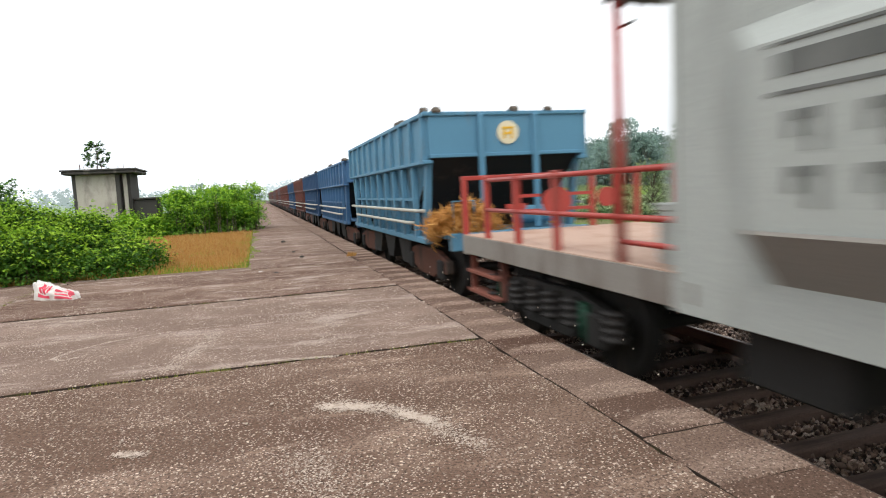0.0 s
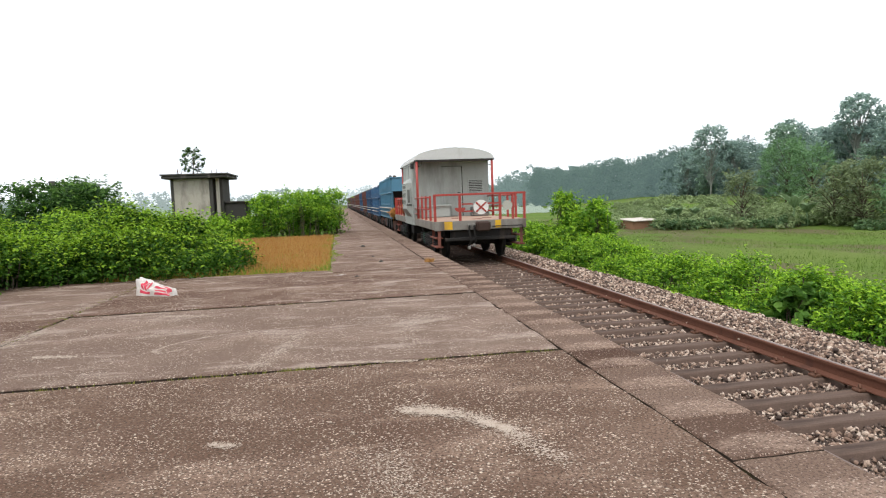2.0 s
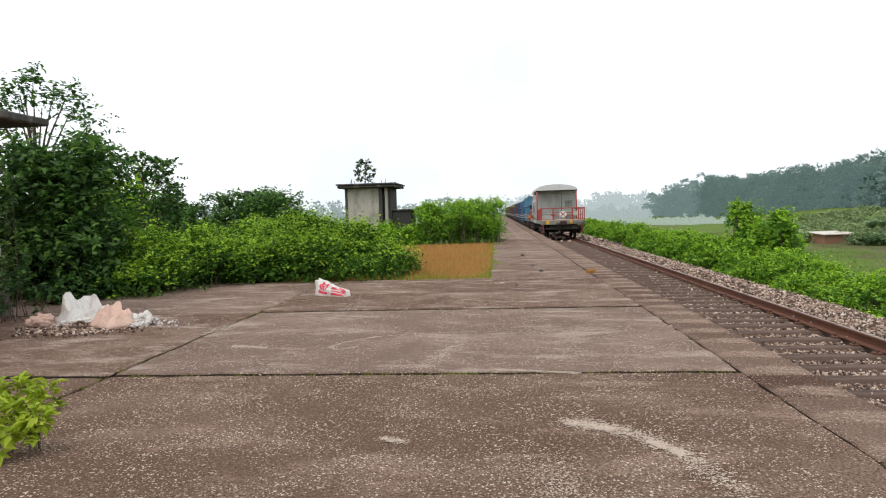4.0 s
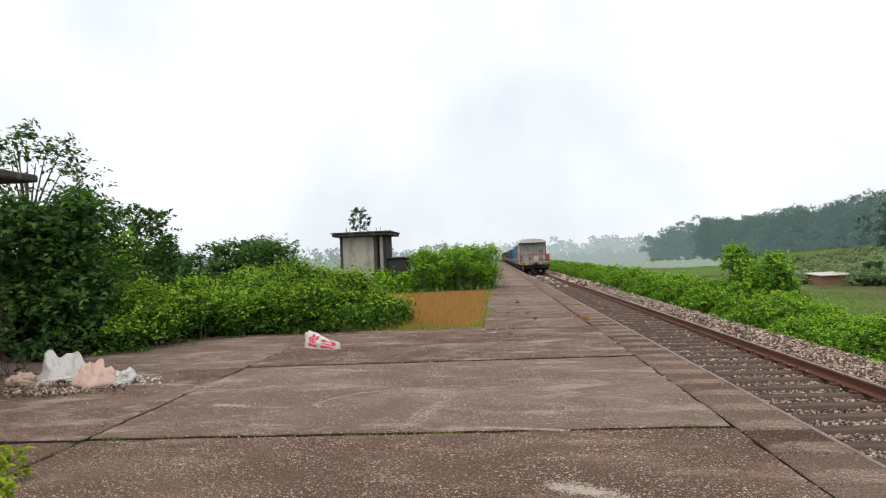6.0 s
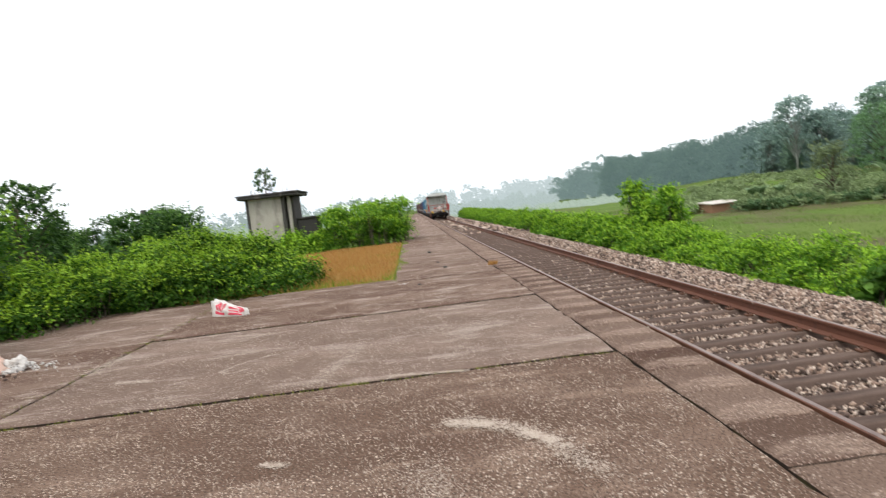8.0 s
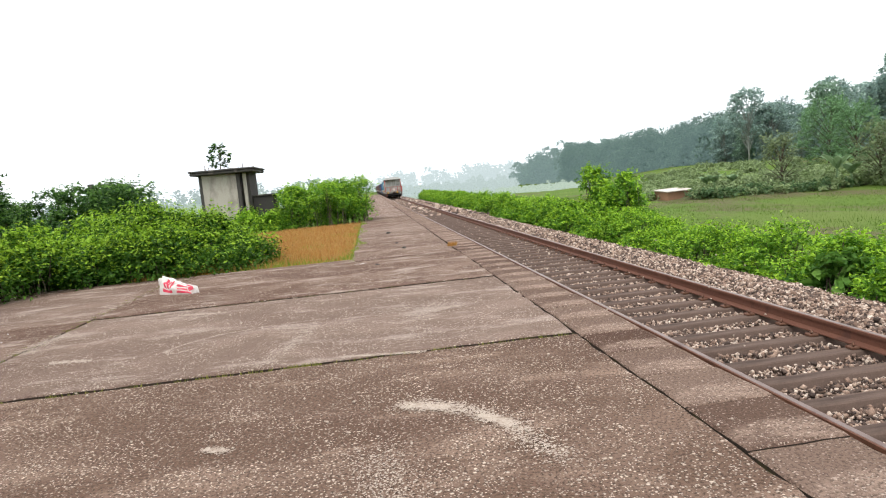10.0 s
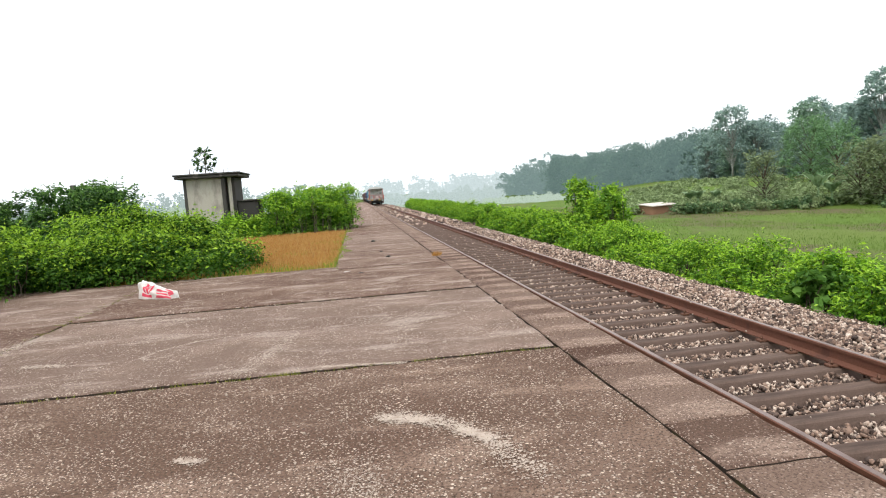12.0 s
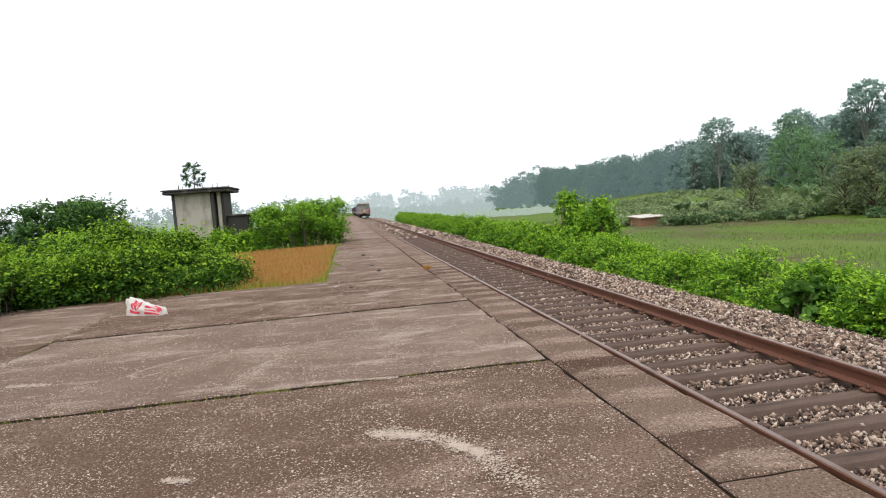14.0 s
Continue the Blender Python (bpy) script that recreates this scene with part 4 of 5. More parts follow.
# ---- litter on the platform ----
SACK = worn("white_woven_sack", (0.62, 0.59, 0.56), (0.46, 0.4, 0.36), 0.55, amount=0.58, scale=5)
PINK = worn("pinkish_woven_sack", (0.62, 0.43, 0.35), (0.5, 0.36, 0.29), 0.6, amount=0.6, scale=5)
PRINT = worn("red_print", (0.6, 0.06, 0.1), (0.5, 0.12, 0.14), 0.6)


def crumpled(rng, sx, sy, sz, crease=0.28, tall=None, n=22):
    """A slack sack: a lump with folds, flat on the ground; tall lifts one end."""
    verts, faces = [], []
    ph = rng.uniform(0, 6, 8)
    for i in range(n + 1):
        u = math.pi * i / n
        for j in range(n * 2):
            v = math.pi * j / n
            d = Vector((math.sin(u) * math.cos(v), math.sin(u) * math.sin(v), math.cos(u)))
            k = 1 + crease * (0.5 * math.sin(4 * d.x + ph[0] + 3 * d.z) * math.sin(5 * d.y + ph[1]) + 0.35 * math.sin(11 * d.x + ph[2] - 6 * d.y) + 0.3 * math.sin(13 * d.y + 9 * d.z + ph[3]))
            k += 0.16 * noise.noise(d * 4 + Vector((ph[4], ph[5], 0))) - crease * 0.7 * abs(noise.noise(d * 3 + Vector((ph[6], 0, ph[7]))))
            x, y, z = d.x * k * sx, d.y * k * sy, max(0.0, d.z * k * sz + sz * 0.45)
            if tall is not None:
                z *= 1 + tall * max(0, -d.x)
                y *= 1 - 0.25 * max(0, d.x)
            verts.append((x, y, z))
    w = n * 2
    for i in range(n):
        for j in range(w):
            faces.append((i * w + j, (i + 1) * w + j, (i + 1) * w + (j + 1) % w, i * w + (j + 1) % w))
    return verts, faces


def sack(name, m, rng, size, mat, label, crease=0.28, tall=None):
    v, f = crumpled(rng, *size, crease, tall)
    ob = tagged(new(name, mesh_from(name, v, f, mat, True)), label, "sack")
    ob.matrix_basis = m
    return ob


rr = np.random.default_rng(77)
printed = thing("printed_sack", pose(-6.92, 4.95, PZ, 0, 0, -32), "crumpled white sack with red printing lying on the platform", "sack")


def sack_skin(u, a, grow=0.0):
    """A point on the sack: u runs from the tall gathered end to the flat one, a round it from the front foot over the top."""
    x = -0.38 + 0.72 * u
    h = float(np.interp(u, [0, 0.05, 0.16, 0.35, 0.6, 0.95, 1], [0.16, 0.28, 0.285, 0.2, 0.17, 0.13, 0.0])) + grow
    w = float(np.interp(u, [0, 0.05, 0.2, 0.45, 0.9, 1], [0.04, 0.09, 0.12, 0.13, 0.1, 0.07])) + grow
    k = 1 + 0.1 * math.sin(9 * u + 5 * a) * math.sin(3 * a + 1) + 0.05 * math.sin(23 * u - 7 * a)
    return (x + 0.02 * math.sin(6 * a) + (0.05 if u < 0.02 else 0), -w * math.cos(a) * k, max(0.0, h * math.sin(a) ** 0.7 * k))


def skin_patch(u0, u1, a0, a1, nu, na, grow=0.0):
    v = [sack_skin(u0 + (u1 - u0) * i / nu, a0 + (a1 - a0) * j / na, grow) for i in range(nu + 1) for j in range(na + 1)]
    f = [(i * (na + 1) + j, (i + 1) * (na + 1) + j, (i + 1) * (na + 1) + j + 1, i * (na + 1) + j + 1) for i in range(nu) for j in range(na)]
    return v, f


new("sack_body", mesh_from("sack_body", *skin_patch(0, 1, 0, math.pi, 40, 28), SACK, True)).parent = printed
for u0, u1, a0, a1 in ((0.2, 0.47, 0.12, 0.3), (0.24, 0.3, 0.4, 1.35), (0.33, 0.39, 0.4, 1.35), (0.3, 0.33, 0.75, 0.95), (0.42, 0.47, 0.5, 1.3), (0.6, 0.97, 0.12, 0.3), (0.6, 0.97, 1.25, 1.45), (0.62, 0.9, 0.42, 0.62), (0.62, 0.9, 0.8, 1.0), (0.92, 0.97, 0.3, 1.25)):
    mark = new("print", mesh_from("print", *skin_patch(u0, u1, a0, a1, 5, 6, 0.005), PRINT, True))
    mark.parent = printed
    tagged(mark, "red printed mark")


def open_bag(m, rng, sx, sy, high, peaks, mat, label):
    """A slack open bag: folded sides, a mouth with stiff pointed corners, hollow inside."""
    n, ph = 44, rng.uniform(0, 6, 6)
    verts = []
    for f, grow, rise in ((0.0, 0.9, 0.0), (0.06, 1.06, 0.05), (0.3, 1.08, 0.3), (0.55, 0.92, 0.55), (0.8, 0.78, 0.8), (1.0, 0.74, 1.0), (0.97, 0.68, 0.96), (0.5, 0.5, 0.5), (0.3, 0.05, 0.3)):
        for k in range(n):
            a = 2 * math.pi * k / n
            top = 0.5 + 0.1 * math.sin(7 * a + ph[4]) + sum(p * math.exp(-(((a - c + math.pi) % (2 * math.pi) - math.pi) / w) ** 2) for c, p, w in peaks)
            fold = 1 + (0.04 + 0.12 * f) * (math.sin(5 * a + ph[0] + 2 * f) + 0.7 * math.sin(9 * a + ph[1] - 3 * f)) + 0.1 * noise.noise(Vector((2.5 * math.cos(a) + ph[2], 2.5 * math.sin(a), 3 * f)))
            z = high * rise * (top if f > 0.2 else 0.6)
            verts.append((sx * grow * fold * math.cos(a) + 0.18 * z * math.cos(ph[3]), sy * grow * fold * math.sin(a) + 0.18 * z * math.sin(ph[3]), z))
    faces = [(i * n + k, i * n + (k + 1) % n, (i + 1) * n + (k + 1) % n, (i + 1) * n + k) for i in range(8) for k in range(n)]
    ob = tagged(new("sack", mesh_from("sack", verts, faces, mat)), label, "sack")
    ob.matrix_basis = m
    return ob


open_bag(pose(-9.62, 2.5, PZ, 0, 0, 20), rr, 0.31, 0.2, 0.4, ((2.7, 0.5, 1.1), (1.2, 0.45, 0.4)), SACK, "open crumpled white plastic sack on the rubbish heap")
sack("sack", pose(-9.5, 2.22, PZ + 0.03, 0, 0, 25), rr, (0.27, 0.08, 0.07), SACK, "flattened white plastic strip on the rubbish heap", 0.4)
open_bag(pose(-9.05, 2.22, PZ, 0, 0, 40), rr, 0.24, 0.16, 0.32, ((1.6, 0.45, 1.0), (3.4, 0.25, 0.7)), PINK, "crumpled pinkish open sack on the rubbish heap")
sack("sack", pose(-8.78, 2.42, PZ + 0.02, 0, 0, 10), rr, (0.14, 0.1, 0.09), SACK, "small torn white bag on the rubbish heap", 0.5)
sack("sack", pose(-8.72, 2.25, PZ + 0.01, 0, 0, 40), rr, (0.1, 0.06, 0.04), SACK, "small flat white bag on the rubbish heap", 0.5)
sack("sack", pose(-10.12, 2.35, PZ + 0.02, 0, 0, 30), rr, (0.17, 0.11, 0.1), PINK, "small pink and white bag on the rubbish heap", 0.4)


def pebbles(name, rng, n, at, spread, z, size, label, mat):
    c = np.stack([at[0] + rng.normal(0, spread[0], n), at[1] + rng.normal(0, spread[1], n), np.full(n, z)], -1)
    c[:, 2] += 0.09 * np.exp(-(((c[:, 0] - at[0]) / spread[0]) ** 2 + ((c[:, 1] - at[1]) / spread[1]) ** 2)) * rng.uniform(0, 1, n)
    o = np.array([(1, 0, 0), (-1, 0, 0), (0, 1, 0), (0, -1, 0), (0, 0, 1), (0, 0, -1)], float)
    tri = np.array([(0, 2, 4), (2, 1, 4), (1, 3, 4), (3, 0, 4), (2, 0, 5), (1, 2, 5), (3, 1, 5), (0, 3, 5)])
    q = np.linalg.qr(rng.normal(0, 1, (n, 3, 3)))[0]
    v = (o[None] * size * rng.uniform(0.4, 1.4, (n, 1, 1)) * rng.uniform(0.6, 1.3, (n, 6, 1))) @ q + c[:, None]
    return tagged(new(name, mesh_from(name, v.reshape(-1, 3), (tri[None] + np.arange(n)[:, None, None] * 6).reshape(-1, 3), mat)), label, "rubble", kind="stuff")


pebbles("rubble_heap", rr, 1500, (-9.45, 2.1), (0.3, 0.17), PZ + 0.01, 0.022, "heap of grey and pink gravel under the sacks", STONES)
pebbles("loose_grit", rr, 1100, (-4.8, 2.4), (2.2, 3.0), PZ + 0.004, 0.009, "scattered pale grit on the platform", SPALL)
pebbles("loose_grit", rr, 60, (-8.6, 2.4), (0.2, 0.15), PZ + 0.004, 0.018, "scattered white rubbish crumbs beside the heap", SACK)
for x, y, s in ((-3.81, 5.89, 0.04), (-3.2, 8.5, 0.045), (-3.3, 9.9, 0.035), (-3.4, 13.5, 0.06)):
    v, f = crumpled(rr, s, s * 0.8, s * 0.6, 0.4, None, 7)
    ob = tagged(new("stone", mesh_from("stone", v, f, HUT_ROOF, True)), "dark lump lying on the platform", "stone", "dark lumps on the platform")
    ob.matrix_basis = pose(x, y, PZ)


def flakes(name, rng, n, curve, width, label, size=0.01):
    """Thin ragged scabs of bare cement along a line."""
    t = rng.random(n)
    c = np.stack([np.interp(t, [p[0] for p in curve], [p[1] for p in curve]), np.interp(t, [p[0] for p in curve], [p[2] for p in curve])], -1) + rng.normal(0, width, (n, 2))
    a = np.sort(rng.uniform(0, 2 * math.pi, (n, 7)), 1)
    r = size * rng.uniform(0.3, 1.3, (n, 7)) * rng.uniform(0.4, 1.2, (n, 1))
    v = np.stack([c[:, :1] + r * np.cos(a), c[:, 1:] + r * np.sin(a), np.full((n, 7), PZ + 0.005) + rng.uniform(0, 0.003, (n, 1))], -1)
    return tagged(new(name, mesh_from(name, v.reshape(-1, 3), np.arange(7 * n).reshape(n, 7), SPALL)), label, "cement stain", kind="stuff")


SCAR = "pale ragged scar in the platform concrete"
STREAK = "pale scuffed streak in the platform concrete"
flakes("cement_scab", rr, 2300, [(0, -3.75, -1.36), (0.18, -3.58, -1.43), (0.34, -3.44, -1.54), (0.4, -3.4, -1.55), (0.7, -3.18, -1.85), (0.85, -3.12, -2.1), (1, -3.0, -2.4)], 0.05, SCAR, 0.0085)
flakes("cement_scab", rr, 900, [(0, -3.7, -1.4), (1, -3.45, -1.52)], 0.03, SCAR, 0.009)
flakes("cement_scab", rr, 700, [(0, -3.3, -1.7), (1, -3.16, -1.9)], 0.025, SCAR, 0.009)
flakes("cement_scab", rr, 1300, [(0, -3.92, -2.0), (1, -3.8, -2.7)], 0.1, STREAK, 0.0065)
flakes("cement_scab", rr, 900, [(0, -4.5, 1.3), (0.35, -4.6, 0.8), (0.7, -4.74, 0.3), (1, -4.85, -0.05)], 0.06, STREAK, 0.01)
flakes("cement_scab", rr, 800, [(0, -5.6, 0.9), (0.1, -5.75, 0.78), (0.2, -5.87, 0.88), (0.35, -5.8, 1.1), (0.6, -5.5, 1.4), (0.8, -5.0, 1.57), (1, -4.4, 1.63)], 0.014, STREAK, 0.009)
flakes("cement_scab", rr, 800, [(0, -7.5, 2.4), (1, -7.56, 1.6)], 0.07, STREAK, 0.012)
flakes("cement_scab", rr, 400, [(0, -6.95, 1.0), (1, -6.55, 0.9)], 0.03, STREAK, 0.012)
flakes("cement_scab", rr, 500, [(0, -6.33, 2.9), (1, -5.7, 2.7)], 0.04, STREAK, 0.012)
flakes("cement_scab", rr, 700, [(0, -6.2, 3.45), (1, -5.5, 3.5)], 0.05, STREAK, 0.012)
flakes("cement_scab", rr, 1100, [(0, -3.85, 1.85), (0.4, -3.5, 1.6), (1, -2.9, 1.8)], 0.13, STREAK, 0.01)
flakes("cement_scab", rr, 600, [(0, -4.4, 5.2), (0.5, -4.0, 5.0), (1, -4.2, 4.2)], 0.09, STREAK, 0.012)
flakes("cement_scab", rr, 900, [(0, -4.2, -0.05), (1, -3.5, -0.2)], 0.02, STREAK, 0.008)
flakes("cement_scab", rr, 300, [(0, -4.85, -1.67), (1, -4.72, -1.74)], 0.02, STREAK, 0.008)
v, f = crumpled(rr, 0.2, 0.1, 0.012, 0.4, None, 10)
ob = tagged(new("paper_scrap", mesh_from("paper_scrap", v, f, SACK, True)), "flat white scrap lying near the grass", "litter")
ob.matrix_basis = pose(-4.1, 6.3, PZ, 0, 0, 20)
moss = random.Random(12)
TUFTS = [(-4.45, -0.15, 50), (-2.2, 8.06, 160)] + [(-7.56 + moss.uniform(-0.02, 0.02), -1.6 + 0.27 * k, moss.randint(8, 45)) for k in range(30)]
TUFTS += [(-7.2 + 0.3 * k + moss.uniform(-0.1, 0.1), -0.16, moss.randint(4, 26)) for k in range(17)] + [(-7.2 + 0.6 * k, 3.3, moss.randint(4, 14)) for k in range(8)]
grown = [blades(rr, 2 * n, (x - 0.13, x + 0.13), (y - 0.03, y + 0.03), PZ - 0.02, 0.03)[0] for x, y, n in TUFTS if n < 100]
grown = np.concatenate(grown)
tagged(new("joint_grass", mesh_from("joint_grass", grown, np.arange(len(grown)).reshape(-1, 3), JOINT_MOSS)), "olive moss and short grass in the slab joints", "grass", kind="stuff")
tagged(new("dry_tuft", mesh_from("dry_tuft", *blades(rr, 160, (-2.29, -2.11), (8.01, 8.11), PZ - 0.02, 0.1), DRY)), "dry yellow grass tuft in a platform joint", "grass tuft", kind="stuff")

# ---- train ----
GREY = worn("grey_van_paint", (0.335, 0.355, 0.337), (0.21, 0.22, 0.208), 0.5, amount=0.52, scale=1.4)
ROOF = worn("pale_roof_paint", (0.52, 0.53, 0.52), (0.36, 0.35, 0.33), 0.55, amount=0.58)
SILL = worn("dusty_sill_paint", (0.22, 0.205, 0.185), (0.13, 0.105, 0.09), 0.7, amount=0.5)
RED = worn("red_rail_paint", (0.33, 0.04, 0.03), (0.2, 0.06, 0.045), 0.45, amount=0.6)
DARK_GREY = worn("dark_grey", (0.16, 0.17, 0.17), (0.1, 0.1, 0.1), 0.8)
STEP = worn("dusty_red_step", (0.2, 0.075, 0.055), (0.12, 0.06, 0.05), 0.8, amount=0.5)
DECK = worn("dusty_red_deck", (0.4, 0.28, 0.22), (0.31, 0.2, 0.15), 0.85, amount=0.5, streak=(1, 1, 1))
BLACK = worn("sooty_underframe", (0.025, 0.023, 0.022), (0.06, 0.045, 0.038), 0.75, 0.1)
STEEL = worn("grimy_spring_steel", (0.035, 0.032, 0.031), (0.02, 0.018, 0.017), 0.6, 0.3)
GREEN = worn("green_damper", (0.012, 0.055, 0.032), (0.02, 0.03, 0.025), 0.6)
YELLOW = worn("yellow_patch", (0.65, 0.38, 0.03), (0.45, 0.27, 0.05), 0.7)
CREAM = worn("cream_badge_paint", (0.6, 0.54, 0.38), (0.45, 0.38, 0.25), 0.6)
WHITE = worn("white_disc_paint", (0.72, 0.71, 0.68), (0.55, 0.52, 0.48), 0.6)
GLASS = worn("dusty_pane", (0.12, 0.125, 0.12), (0.22, 0.22, 0.21), 0.2)
LETTER = worn("faded_lettering", (0.1, 0.105, 0.1), (0.24, 0.24, 0.23), 0.7)
STRAW = leaf_material("straw", (0.42, 0.17, 0.04), (0.6, 0.3, 0.08), (0.68, 0.42, 0.15), 0.2)
RUSTY = worn("rusty_bogie", (0.12, 0.055, 0.04), (0.045, 0.035, 0.03), 0.8, 0.1, amount=0.5)
COUPLER = worn("greasy_rusty_iron", (0.055, 0.034, 0.028), (0.03, 0.025, 0.023), 0.7, 0.2)
PALE_PIPE = worn("dusty_pipe", (0.42, 0.41, 0.36), (0.2, 0.22, 0.22), 0.6)
vehicles, spinning = [], []


def shared(name, me, parent, m):
    ob = new(name, me)
    ob.matrix_basis, ob.parent = m, parent
    return ob


def wheel_mesh(r):
    bm = bmesh.new()
    disc(bm, (0, 0, 0), r, 0.12, 22)
    disc(bm, (0.05, 0, 0), r + 0.03, 0.03, 22)
    disc(bm, (-0.07, 0, 0), 0.14, 0.08, 12)
    return mesh_of("wheel", bm, BLACK)


WHEEL = wheel_mesh(0.46)
AXLE = mesh_of("axle", tube(bmesh.new(), [(-0.95, 0, 0), (0.95, 0, 0)], 0.08, 8), BLACK)


def coil_mesh():
    pts = [(0.09 * math.cos(a), 0.09 * math.sin(a), 0.3 * a / (2 * math.pi * 4)) for a in (k * math.pi / 5 for k in range(41))]
    return mesh_of("spring", tube(bmesh.new(), pts, 0.024, 5), STEEL)


COIL = coil_mesh()


def frame_mesh(side_mat):
    bm = prism_x(bmesh.new(), [(-1.35, 0.62), (-1.35, 0.42), (-0.75, 0.36), (-0.5, 0.28), (0.5, 0.28), (0.75, 0.36), (1.35, 0.42), (1.35, 0.62), (0.7, 0.76), (-0.7, 0.76)], -0.06, 0.06)
    bmesh.ops.bevel(bm, geom=bm.edges[:], offset=0.015, segments=1, affect="EDGES")
    return mesh_of("side_frame", bm, side_mat)


FRAME_BLACK, FRAME_RUST = frame_mesh(BLACK), frame_mesh(RUSTY)
AXLEBOX = mesh_of("axlebox", boxed(-0.1, 0.1, -0.16, 0.16, 0.3, 0.62, 0.03), BLACK)
DAMPER = mesh_of("damper", tube(bmesh.new(), [(0, 0, 0.34), (0, 0, 0.7)], 0.055, 9), GREEN)
BOLSTER = mesh_of("bolster", boxed(-1.05, 1.05, -0.22, 0.22, 0.5, 0.8, 0.02), BLACK)


def bogie(owner, y, frame_me, springs, turning):
    b = new("bogie")
    b.parent, b.matrix_basis = owner, pose(0, y, 0)
    shared("bolster", BOLSTER, b, pose(0, 0, 0))
    for x in (-1.12, 1.12):
        shared("side_frame", frame_me, b, pose(x, 0, 0))
        for dy in (-1.0, 1.0):
            shared("axlebox", AXLEBOX, b, pose(x, dy, 0))
        if springs:
            for dy in (-1.38, -0.64, -0.2, 0.2, 0.64, 1.38):
                shared("spring", COIL, b, pose(x * 1.07, dy, 0.42))
            for dy in (-0.86, 1.18):
                shared("damper", DAMPER, b, pose(x * 1.07, dy, 0))
    for dy in (-1.0, 1.0):
        ws = new("wheelset")
        ws.parent, ws.matrix_basis = owner, pose(0, y + dy, 0.46)
        shared("axle", AXLE, ws, pose(0, 0, 0))
        shared("wheel", WHEEL, ws, pose(-0.87, 0, 0))
        shared("wheel", WHEEL, ws, pose(0.87, 0, 0, 0, 0, 180))
        if turning:
            spinning.append((ws, y + dy))


